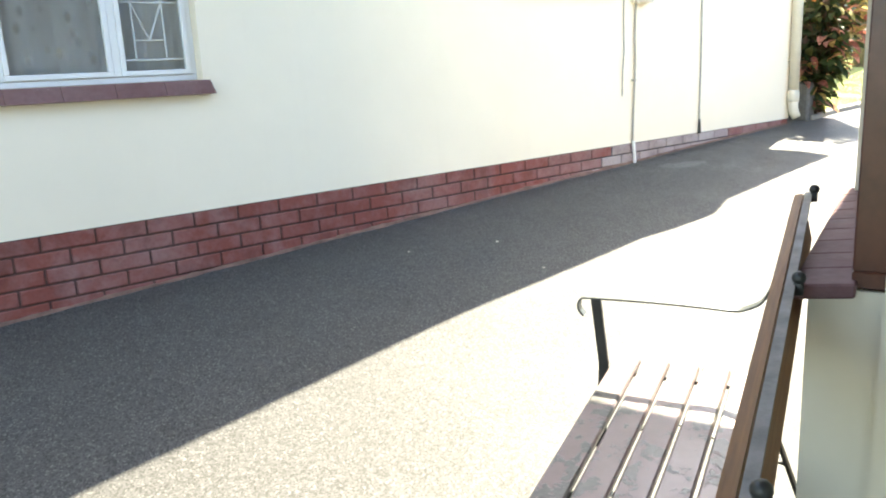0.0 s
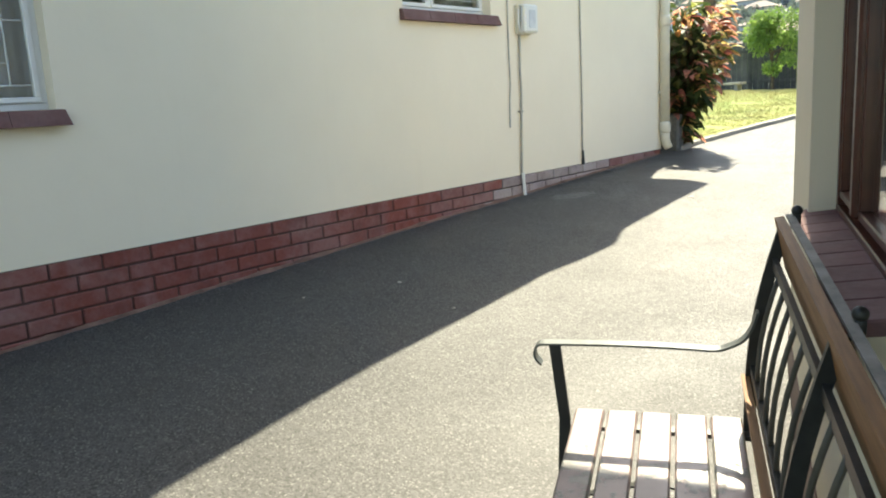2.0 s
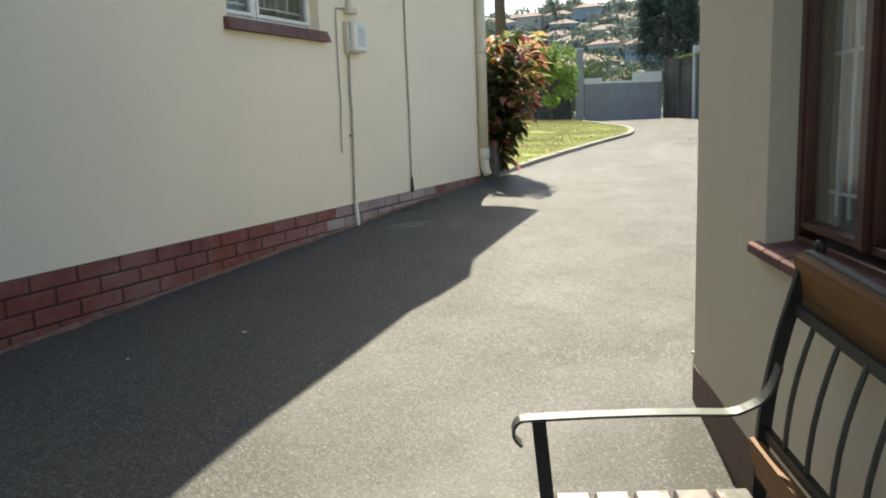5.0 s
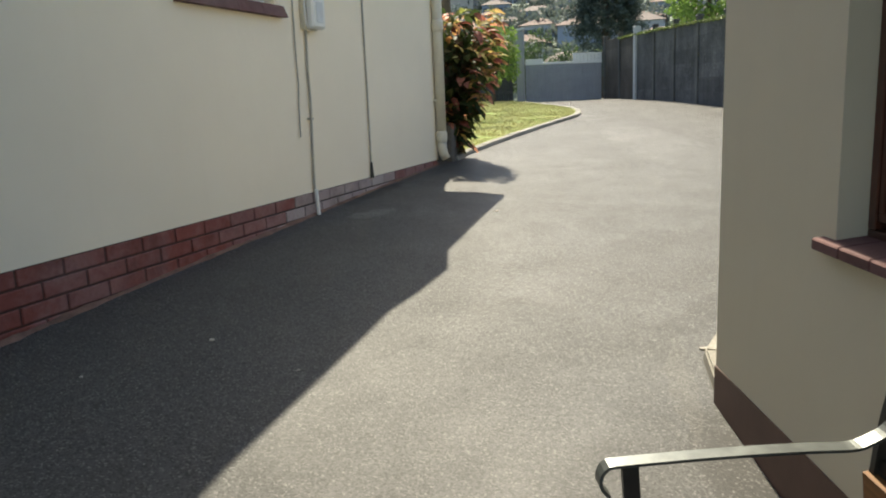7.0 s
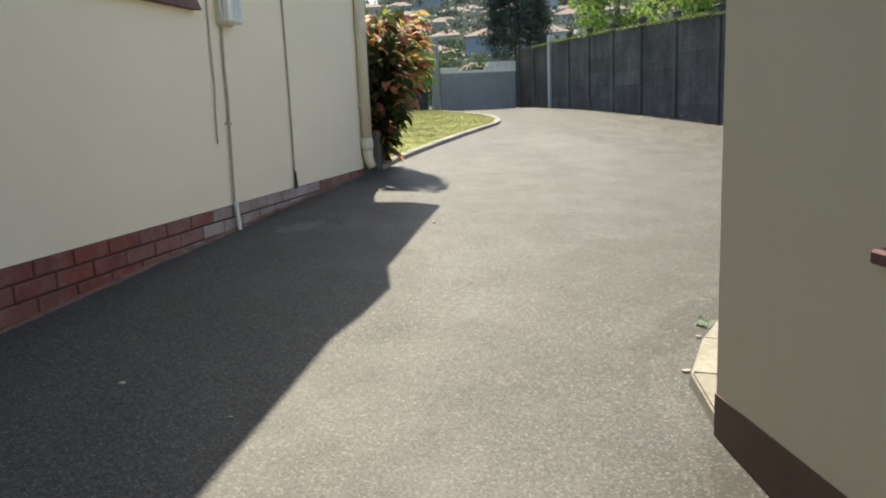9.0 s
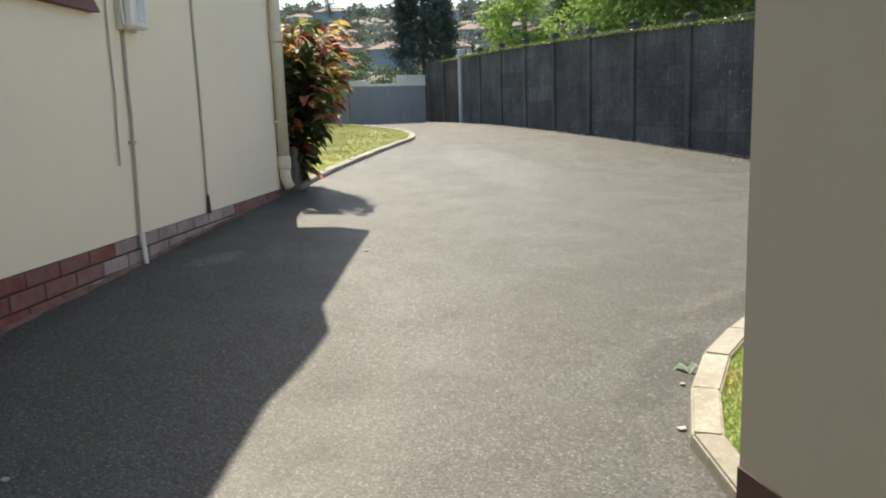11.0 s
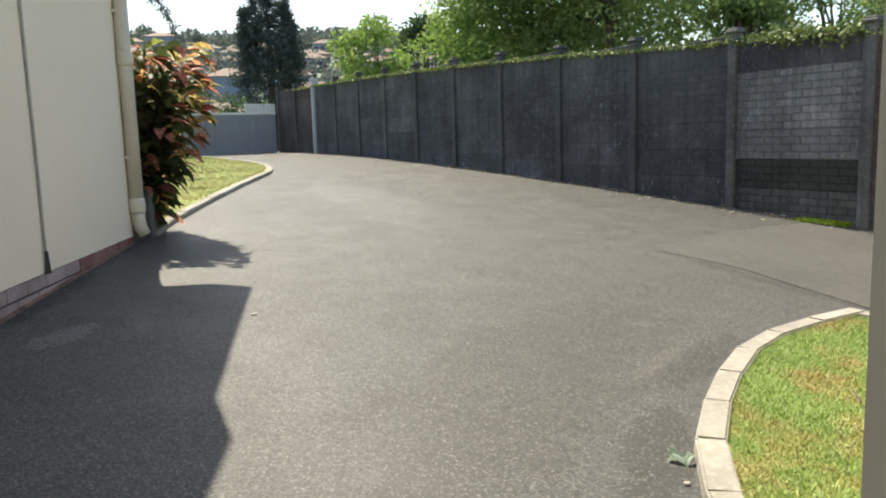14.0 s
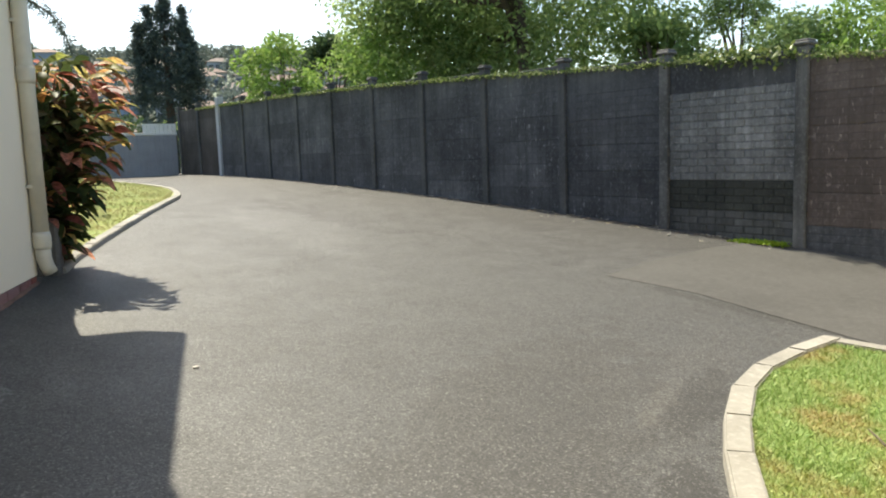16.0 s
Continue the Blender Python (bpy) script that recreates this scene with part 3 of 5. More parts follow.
gp = thing("gate_post", pose(GATE_B.x, GATE_B.y + 0.15, 0.95), "square grey concrete gate post", "post")
part("shaft", box(-0.11, 0.11, -0.11, 0.11, -0.3, 2.26, 0.015), POSTMAT, gp)
part("cap", box(-0.13, 0.13, -0.13, 0.13, 2.26, 2.33, 0.015), POSTMAT, gp)

# ---- bench ----
def make_slat():
    m = Nodes("peeling_brown_paint", 0.33, 0, 0.7)
    w = m.map(world=True)
    c = m.ramp(m.noise(7, 5, vec=w), (0.3, (0.15, 0.10, 0.092)), (0.7, (0.215, 0.155, 0.145)))
    peel = m.ramp(m.noise(8, 7, 0.68, w), (0.52, (0.0,)), (0.545, (1.0,)))
    c = m.mix(peel, c, m.ramp(m.noise(50, 4, vec=w), (0.3, (0.055, 0.05, 0.043)), (0.7, (0.13, 0.125, 0.11))))
    m.color(c)
    m.bump(peel, 0.4, 0.002)
    return m.mat


def make_board():
    m = Nodes("brown_varnished_board", 0.62, 0, 0.35)
    g = m.noise(3, 6, 0.7, m.map((1.5, 30, 30)))
    m.color(m.ramp(g, (0.3, (0.14, 0.062, 0.018)), (0.7, (0.26, 0.122, 0.036))))
    m.bump(g, 0.15, 0.003)
    return m.mat


SLAT, BOARD = make_slat(), make_board()
WORN_EDGE = simple("worn_grey_wood", (0.20, 0.185, 0.165), 0.7, 0, 0.35, 16, 0.3)
BAR = simple("weathered_iron_bar", (0.075, 0.068, 0.052), 0.5, 0.1, 0.3, 24, 0.2)
STEEL = simple("worn_grey_iron", (0.10, 0.11, 0.105), 0.4, 0.5, 0.35, 14, 0.1)
GROUND_B = ground_z(1.8, 1.1)
bench = thing("garden_bench", pose(2.158, 0.847, GROUND_B + 0.02, 0, 0, 198.6) @ pose(0, 0, 0, 0, 4.6, 0), "slatted garden bench with black iron frame and peeling brown wood", "bench")
LONG, SEAT_Z, BACK_Z = 1.42, 0.397 - GROUND_B, 0.944 - GROUND_B
# local x runs along the bench, local -y runs out from the back
for i in range(5):
    y0 = 0.106 + i * 0.0895
    part("seat_slat", box(-0.02, LONG + 0.02, -y0 - 0.079, -y0, SEAT_Z - 0.022, SEAT_Z, 0.005), SLAT, bench)
for x in (0.03, LONG / 2, LONG - 0.03):
    part("seat_bearer", box(x - 0.016, x + 0.016, -0.55, -0.08, SEAT_Z - 0.034, SEAT_Z - 0.022), IRON, bench)


def back_curve(z):
    """How far the back leans in from its top."""
    f = max(0.0, min(1.0, (BACK_Z - z) / (BACK_Z - SEAT_Z)))
    return -(0.012 + 0.073 * f + 0.024 * math.sin(math.pi * f))


def ball(r, z, y=0.0, x=0.0):
    bm = bmesh.new()
    bmesh.ops.create_icosphere(bm, subdivisions=2, radius=r, matrix=Matrix.Translation((x, y, z)))
    box(x - 0.009, x + 0.009, y - 0.009, y + 0.009, z - r - 0.02, z - r * 0.6, 0.002, bm)
    return bm


for x in (0.0, LONG / 2, LONG):
    pts = [(x, back_curve(SEAT_Z - 0.03 + (BACK_Z - SEAT_Z + 0.01) * k / 8), SEAT_Z - 0.03 + (BACK_Z - SEAT_Z + 0.01) * k / 8) for k in range(9)]
    part("back_post", strip([(a, b - 0.004, c) for a, b, c in pts], 0.030, 0.014, (0, 1, 0.1)), IRON, bench)
    part("knob", ball(0.0135, BACK_Z + 0.018, 0.004, x), IRON, bench, "round black iron knob", smooth=True)
part("top_board", strip([(-0.015, -0.020, BACK_Z - 0.064), (LONG + 0.015, -0.020, BACK_Z - 0.064)], 0.130, 0.022, (0, -0.22, 1)), BOARD, bench, "brown wooden top board")
part("top_edge", strip([(-0.017, -0.010, BACK_Z + 0.003), (LONG + 0.017, -0.010, BACK_Z + 0.003)], 0.018, 0.006, (0, 1, 0.1)), WORN_EDGE, bench, "worn grey upper edge of the board")
ZT, ZB = BACK_Z - 0.112, SEAT_Z + 0.150
part("upper_rail", strip([(0, back_curve(ZT), ZT), (LONG, back_curve(ZT), ZT)], 0.026, 0.012, (0, 0, 1)), IRON, bench)
part("lower_rail", strip([(0, back_curve(ZB), ZB), (LONG, back_curve(ZB), ZB)], 0.024, 0.016, (0, 0, 1)), IRON, bench)
part("lower_board", strip([(-0.01, back_curve(ZB - 0.06) - 0.012, ZB - 0.062), (LONG + 0.01, back_curve(ZB - 0.06) - 0.012, ZB - 0.062)], 0.085, 0.02, (0, -0.15, 1)), BOARD, bench, "brown wooden lower back board")
for half in (0, LONG / 2):
    for i in range(6):
        x = half + LONG / 2 * (i + 1) / 7
        pts = []
        for k in range(6):
            z = ZB + (ZT - ZB) * k / 5
            pts.append((x, back_curve(z) - 0.004 * math.sin(math.pi * k / 5), z))
        part("back_bar", tube(pts, 0.0058, 8), BAR, bench, smooth=True)
ARM_Z = 0.616 - GROUND_B
for x in (0.045, LONG - 0.045):
    pts = [(x, -0.622, ARM_Z - 0.060), (x, -0.638, ARM_Z - 0.040), (x, -0.637, ARM_Z - 0.016), (x, -0.625, ARM_Z - 0.002), (x, -0.608, ARM_Z)]
    pts += [(x, -0.608 + 0.43 * k / 6, ARM_Z + 0.004 * math.sin(math.pi * k / 6)) for k in range(1, 7)]
    pts += [(x, -0.145, ARM_Z + 0.010), (x, -0.112, ARM_Z + 0.030), (x, -0.092, ARM_Z + 0.066), (x, -0.080, ARM_Z + 0.11)]
    part("armrest", strip(smooth_line(pts, 0.01), 0.030, 0.006, (1, 0, 0)), STEEL, bench, "flat iron armrest with curled end")
    part("front_leg", strip([(x, -0.585, 0.0), (x, -0.565, SEAT_Z), (x, -0.585, ARM_Z - 0.003)], 0.030, 0.012, (0, 1, 0)), IRON, bench)
    part("rear_leg", strip([(x, 0.02, 0.0), (x, -0.06, SEAT_Z * 0.6), (x, back_curve(SEAT_Z), SEAT_Z - 0.02)], 0.030, 0.010, (1, 0, 0)), IRON, bench)
    part("side_brace", strip([(x, -0.57, SEAT_Z * 0.35), (x, -0.33, SEAT_Z * 0.55), (x, -0.03, SEAT_Z * 0.35)], 0.022, 0.006, (1, 0, 0)), IRON, bench)

# ---- windows of the house ----
GLASS = make_glass("window_glass")


def make_lace():
    m = Nodes("lace_curtain", 0.9, 0, 0.2)
    v = m.voronoi(15, m.map((1, 1, 0.6)))
    m.color((0.90, 0.92, 0.96))
    tr = m.t.nodes.new("ShaderNodeBsdfTransparent")
    ms = m.t.nodes.new("ShaderNodeMixShader")
    m.link(m.ramp(v, (0.14, (0.55,)), (0.34, (1.0,))), ms.inputs[0])
    m.link(tr.outputs[0], ms.inputs[1])
    m.link(m.b.outputs[0], ms.inputs[2])
    m.link(ms.outputs[0], m.t.nodes["Material Output"].inputs["Surface"])
    return m.mat


LACE = make_lace()


def frame_bars(x0, x1, z0, z1, w, y0, y1):
    bm = box(x0, x1, y0, y1, z0, z0 + w, 0.003)
    box(x0, x1, y0, y1, z1 - w, z1, 0.003, bm)
    box(x0, x0 + w, y0, y1, z0 + w, z1 - w, 0.003, bm)
    box(x1 - w, x1, y0, y1, z0 + w, z1 - w, 0.003, bm)
    return bm


def pane(parent, x0, x1, z0, z1, y):
    ob = part("pane", box(x0, x1, y, y + 0.004, z0, z1), GLASS, parent)
    ob.visible_shadow = False
    return ob


def sill_tiles(parent, x0, x1, z, n, out=0.05, deep=0.11, drop=0.035, thick=0.022):
    w = (x1 - x0) / n
    for i in range(n):
        bm = bmesh.new()
        vs = [bm.verts.new(c) for x in (x0 + i * w + 0.001, x0 + (i + 1) * w - 0.001) for c in ((x, -out, z - drop - thick), (x, -out, z - drop), (x, deep, z), (x, deep, z - thick))]
        for k in range(4):
            bm.faces.new((vs[k], vs[(k + 1) % 4], vs[4 + (k + 1) % 4], vs[4 + k]))
        bm.faces.new(vs[:4])
        bm.faces.new(vs[4:])
        bmesh.ops.recalc_face_normals(bm, faces=bm.faces)
        bmesh.ops.bevel(bm, geom=list(bm.edges), offset=0.004, segments=1, affect="EDGES")
        part("sill_tile", bm, SILL_TILE, parent)


def sill_band(parent, x0, x1, z, n, out=0.052, deep=0.10, face=0.072):
    """Close-laid sill tiles with a tall slanting nose."""
    w = (x1 - x0) / n
    for i in range(n):
        bm = bmesh.new()
        a, b = x0 + i * w + 0.0006, x0 + (i + 1) * w - 0.0006
        lean = 0.02 if i == n - 1 else 0.0
        ring = [[bm.verts.new((x + (l if k == 0 else 0), y, zz)) for k, (y, zz) in enumerate(((-out, z - face), (-out + 0.022, z + 0.002), (deep, z + 0.006), (deep, z - 0.03), (0.006, z - face)))] for x, l in ((a, 0), (b, lean))]
        for k in range(5):
            bm.faces.new((ring[0][k], ring[0][(k + 1) % 5], ring[1][(k + 1) % 5], ring[1][k]))
        bm.faces.new(ring[0])
        bm.faces.new(ring[1])
        bmesh.ops.recalc_face_normals(bm, faces=bm.faces)
        bmesh.ops.bevel(bm, geom=list(bm.edges), offset=0.002, segments=1, affect="EDGES")
        part("sill_tile", bm, SILL_TILE, parent)


def burglar_bars(parent, x0, x1, z0, z1, y, rows):
    r = 0.006
    for i in range(rows + 1):
        z = z0 + 0.115 + (z1 - z0 - 0.2) * i / rows
        part("burglar_bar", tube([(x0, y, z), (x1, y, z)], r, 6), WHITE, parent)
    xm, w = (x0 + x1) / 2, (x1 - x0)
    for i in range(rows):
        za = z0 + 0.115 + (z1 - z0 - 0.2) * i / rows
        zb = z0 + 0.115 + (z1 - z0 - 0.2) * (i + 1) / rows
        for pts in ([(xm - w * 0.22, y, zb), (xm, y, za + 0.10)], [(xm + w * 0.22, y, zb), (xm, y, za + 0.10)], [(xm - w * 0.22, y, za), (xm - w * 0.22, y, zb)], [(xm + w * 0.22, y, za), (xm + w * 0.22, y, zb)], [(xm - w * 0.22, y, za + 0.10), (xm + w * 0.22, y, za + 0.10)]):
            part("burglar_bar", tube(pts, r * 0.8, 6), WHITE, parent)


def white_window(name, hole, mullions, n_tiles, rows, label, over=0.06):
    x0, x1, z0, z1 = hole
    win = thing(name, HOUSE, label, "window", kind="structure")
    y0, y1 = 0.075, 0.115
    part("window_frame", frame_bars(x0, x1, z0, z1, 0.032, y0, y1), WHITE, win)
    edges = [x0 + 0.032, *mullions, x1 - 0.032]
    for xm in mullions:
        part("mullion", box(xm - 0.02, xm + 0.02, y0 - 0.006, y1, z0 + 0.032, z1 - 0.032, 0.003), WHITE, win)
    for i, (a, b) in enumerate(zip(edges, edges[1:])):
        a2, b2 = a + (0.02 if i else 0), b - (0.02 if i < len(edges) - 2 else 0)
        sash = part("sash", frame_bars(a2, b2, z0 + 0.034, z1 - 0.034, 0.026, y0 - 0.012, y0 + 0.018), WHITE, win)
        pane(win, a2 + 0.026, b2 - 0.026, z0 + 0.06, z1 - 0.06, y0 + 0.004)
        burglar_bars(win, a2, b2, z0, z1, 0.125, rows)
    sill_band(win, x0 - 0.035, x1 + over, z0 - 0.004, n_tiles)
    return win


def curtain(name, m, x0, x1, z0, z1, y, mat, waves, label, amp=1.0):
    n = 60
    bm = grid(span(x0, x1, n), [0, 1], lambda x, v: 0)
    for v in bm.verts:
        top = v.co.y
        v.co.y, v.co.z = y + amp * 0.022 * math.sin((v.co.x - x0) * waves) + amp * 0.012 * math.sin((v.co.x - x0) * waves * 2.3 + top), z0 + (z1 - z0) * top
    bmesh.ops.solidify(bm, geom=bm.faces[:], thickness=0.002)
    return tagged(part(name, bm, mat, m=m, smooth=True), label, "curtain")


white_window("window_1", WIN1, [1.09, 1.635], 7, 3, "white steel casement window with white burglar bars", 0.028)
white_window("window_2", WIN2, [4.83], 4, 2, "small white casement window with burglar bars")
curtain("lace_curtain", HOUSE, 0.39, 1.06, 1.385, 2.385, 0.107, LACE, 34, "white lace curtain hanging inside the bedroom window", 0.3)
curtain("lace_curtain", HOUSE, 1.12, 1.61, 1.385, 2.385, 0.107, LACE, 34, "white lace curtain hanging inside the bedroom window", 0.3)
VOILE = simple("pale_voile", (0.84, 0.88, 0.93), 0.9, 0, 0.06, 4)
curtain("net_curtain", HOUSE, 1.645, 2.045, 1.36, 2.40, 0.136, VOILE, 40, "pale net curtain hanging behind the opening casement", 0.3)
BLIND = simple("grey_blind", (0.42, 0.42, 0.40), 0.9, 0, 0.1, 6)
curtain("short_curtain", HOUSE, 4.50, 5.45, 1.95, 2.48, 0.165, BLIND, 26, "grey curtain hanging inside the small high window")

# ---- window of the side building ----
win3 = thing("window_3", SIDE, "dark varnished wooden window with a quarry tile sill", "window", kind="structure")
x0, x1, z0, z1 = WIN3
part("window_frame", frame_bars(x0, x1, z0 + 0.005, z1, 0.034, 0.075, 0.15), DARKWOOD, win3)
part("mullion", box(1.22, 1.27, 0.065, 0.15, z0 + 0.06, z1 - 0.055, 0.008), DARKWOOD, win3)
for a, b in ((x0 + 0.034, 1.22), (1.27, x1 - 0.034)):
    part("sash", frame_bars(a, b, z0 + 0.06, z1 - 0.055, 0.022, 0.08, 0.125), DARKWOOD, win3)
    pane(win3, a + 0.022, b - 0.022, z0 + 0.082, z1 - 0.08, 0.095)
    for i in range(4):
        xx = a + 0.07 + (b - a - 0.14) * i / 3
        part("burglar_bar", tube([(xx, 0.145, z0 + 0.10), (xx, 0.145, z1 - 0.09)], 0.006, 6), WHITE, win3)
    for z in (z0 + 0.16, (z0 + z1) / 2 - 0.12, (z0 + z1) / 2 + 0.12, z1 - 0.16):
        part("burglar_bar", tube([(a + 0.02, 0.145, z), (b - 0.02, 0.145, z)], 0.006, 6), WHITE, win3)
sill_tiles(win3, x0 - 0.068, x1 + 0.03, z0 + 0.022, 9, 0.03, 0.085, 0.014, 0.03)
curtain("net_curtain", SIDE, 0.84, 1.24, 0.94, 2.10, 0.19, VOILE, 44, "pale net curtain hanging inside the wooden window")
tagged(part("room_back_wall", box(0.24, SIDE_END - 0.1, 1.9, 2.0, 0.0, 2.6), CREAM_R, m=SIDE), "plain inner wall seen dimly through the window", "wall", kind="structure")

# ---- fittings on the house wall ----
meter = thing("meter_box", HOUSE @ pose(5.885, 0, 1.785), "white plastic electrical box mounted on the house wall", "electrical box")
part("back_plate", box(-0.085, 0.10, -0.035, 0.0, 0.0, 0.235, 0.006), CREAM_PAINT, meter)
part("cover", box(-0.06, 0.125, -0.095, -0.035, 0.01, 0.235, 0.014), WHITE, meter, "rounded white cover")
part("panel", box(-0.015, 0.08, -0.099, -0.095, 0.05, 0.19, 0.001), simple("grey_label", (0.62, 0.64, 0.66), 0.5), meter)
part("side_cable", tube([(-0.075, -0.04, 0.20), (-0.10, -0.05, 0.12), (-0.085, -0.05, 0.03), (-0.03, -0.04, 0.0)], 0.007, 6), WHITE, meter)
cap = thing("wall_bracket", HOUSE @ pose(5.865, 0, 2.075), "small cream painted junction bracket above the electrical box", "bracket")
part("body", box(-0.05, 0.075, -0.06, 0.0, 0.0, 0.05, 0.01), CREAM_PAINT, cap)
part("lug", box(-0.01, 0.03, -0.03, 0.0, 0.05, 0.13, 0.006), CREAM_PAINT, cap)
pipe = thing("conduit", HOUSE @ pose(5.815, 0, 0.06), "thin painted conduit running down from the electrical box", "conduit")
part("riser", tube([(0.03, -0.016, 1.75), (0.02, -0.014, 1.45), (0.028, -0.014, 1.25), (0.01, -0.014, 0.9), (-0.005, -0.014, 0.57)], 0.009, 8), GREYPIPE, pipe)
part("sleeve", tube([(-0.005, -0.028, 0.60), (0.012, -0.030, 0.385)], 0.013, 10), WHITE, pipe, "white plastic sleeve at the foot")
part("clip", box(-0.014, 0.030, -0.030, 0.0, 1.1, 1.115, 0.002), GREYPIPE, pipe)
old = thing("old_cable", HOUSE @ pose(5.69, 0, 0.055), "thin loose cable end hanging on the wall", "cable")
part("strand", tube([(0.16, -0.008, 2.055), (0.02, -0.008, 2.05), (0.005, -0.010, 2.02), (0.0, -0.010, 1.6), (0.008, -0.010, 1.35), (-0.01, -0.010, 1.2), (-0.02, -0.012, 0.99)], 0.0055, 6), GREYPIPE, old)
lead = thing("earth_cable", HOUSE @ pose(6.83, 0, 0.065), "grey cable clipped down the house wall with a black end", "cable")
part("strand", tube([(0.01, -0.010, 3.1), (0.0, -0.010, 1.9), (0.006, -0.010, 1.3), (0.0, -0.010, 0.8), (-0.004, -0.012, 0.60)], 0.0085, 6), GREYPIPE, lead)
part("end_fitting", tube([(-0.004, -0.016, 0.70), (-0.004, -0.018, 0.57)], [0.010, 0.017], 8), IRON, lead, "black end fitting")
down = thing("downpipe", HOUSE @ pose(8.535, -0.055, 0.04), "cream painted round downpipe at the house corner", "downpipe")
part("pipe", tube([(0, 0, 3.12), (0, 0, 0.86)], 0.052, 20), CREAM_PAINT, down, smooth=True)
part("collar", tube([(0, 0, 1.90), (0, 0, 1.90 + 0.03), (0, 0, 1.99), (0, 0, 2.02)], [0.054, 0.061, 0.061, 0.054], 20), CREAM_PAINT, down, smooth=True)
part("socket", tube([(0, 0, 0.90), (0, 0, 0.87), (0, 0, 0.80), (0, 0, 0.78)], [0.053, 0.061, 0.061, 0.055], 20), CREAM_PAINT, down, smooth=True)
part("shoe", tube([(0, 0, 0.80), (0.0, -0.003, 0.72), (0.008, -0.015, 0.66), (0.02, -0.035, 0.61)], [0.052, 0.050, 0.048, 0.046], 18), CREAM_PAINT, down, "stained outlet shoe", smooth=True)
for z in (1.2, 2.3):
    part("bracket", box(-0.05, 0.05, 0.0, 0.055, z, z + 0.025, 0.003), CREAM_PAINT, down)

# ---- plants ----
def leaf_mesh(name, places, sizes, mat, rng, slim=0.45, up=0.3, out=None):
    """Many small folded leaves, one at each place, in one mesh."""
    places = np.asarray(places, float)
    n = len(places)
    d = rng.normal(size=(n, 3))
    if out is not None:
        d = d * 0.7 + out
    d[:, 2] -= up
    d /= np.linalg.norm(d, axis=1)[:, None]
    s = np.cross(d, rng.normal(size=(n, 3)))
    s /= np.linalg.norm(s, axis=1)[:, None] + 1e-9
    nn = np.cross(d, s)
    L = np.asarray(sizes)[:, None] * np.ones((n, 1))
    verts = np.stack([places, places + d * L * 0.45 + s * L * slim * 0.5 + nn * L * 0.06, places + d * L, places + d * L * 0.45 - s * L * slim * 0.5 + nn * L * 0.06], 1).reshape(-1, 3)
    base = np.arange(n)[:, None] * 4
    faces = np.concatenate([base + [0, 1, 2], base + [0, 2, 3]], 1).reshape(-1, 3)
    me = bpy.data.meshes.new(name)
    me.from_pydata(verts.tolist(), [], faces.tolist())
    me.materials.append(mat)
    return me


def crown_points(rng, clumps, per, spread):
    """Places of leaves in clumps: rows of (x, y, z, radius)."""
    out, way = [], []
    for x, y, z, r in clumps:
        k = max(8, int(per * r * r))
        v = rng.normal(size=(k, 3))
        v /= np.linalg.norm(v, axis=1)[:, None]
        rad = r * (1 - spread * rng.random((k, 1)) ** 2)
        out.append(np.array([x, y, z]) + v * rad * [1, 1, 0.85])
        way.append(v)
    return np.concatenate(out), np.concatenate(way)


BARK = simple("bark", (0.10, 0.075, 0.055), 0.9, 0, 0.3, 10, 0.6)
LEAF_BRIGHT = make_leaf("bright_leaf", (0.13, 0.225, 0.05), (0.20, 0.32, 0.075), (0.28, 0.38, 0.10), trans=0.5)
LEAF_MID = make_leaf("mid_leaf", (0.17, 0.26, 0.10), (0.26, 0.36, 0.135), (0.38, 0.46, 0.18), trans=0.68)
LEAF_DARK = make_leaf("dark_leaf", (0.045, 0.08, 0.036), (0.07, 0.115, 0.048), (0.10, 0.15, 0.06), trans=0.4)
# needle colours lifted and blued for the haze over the far conifer
NEEDLE = make_leaf("conifer_needle", (0.05, 0.074, 0.072), (0.078, 0.108, 0.098), (0.115, 0.145, 0.12), trans=0.2)


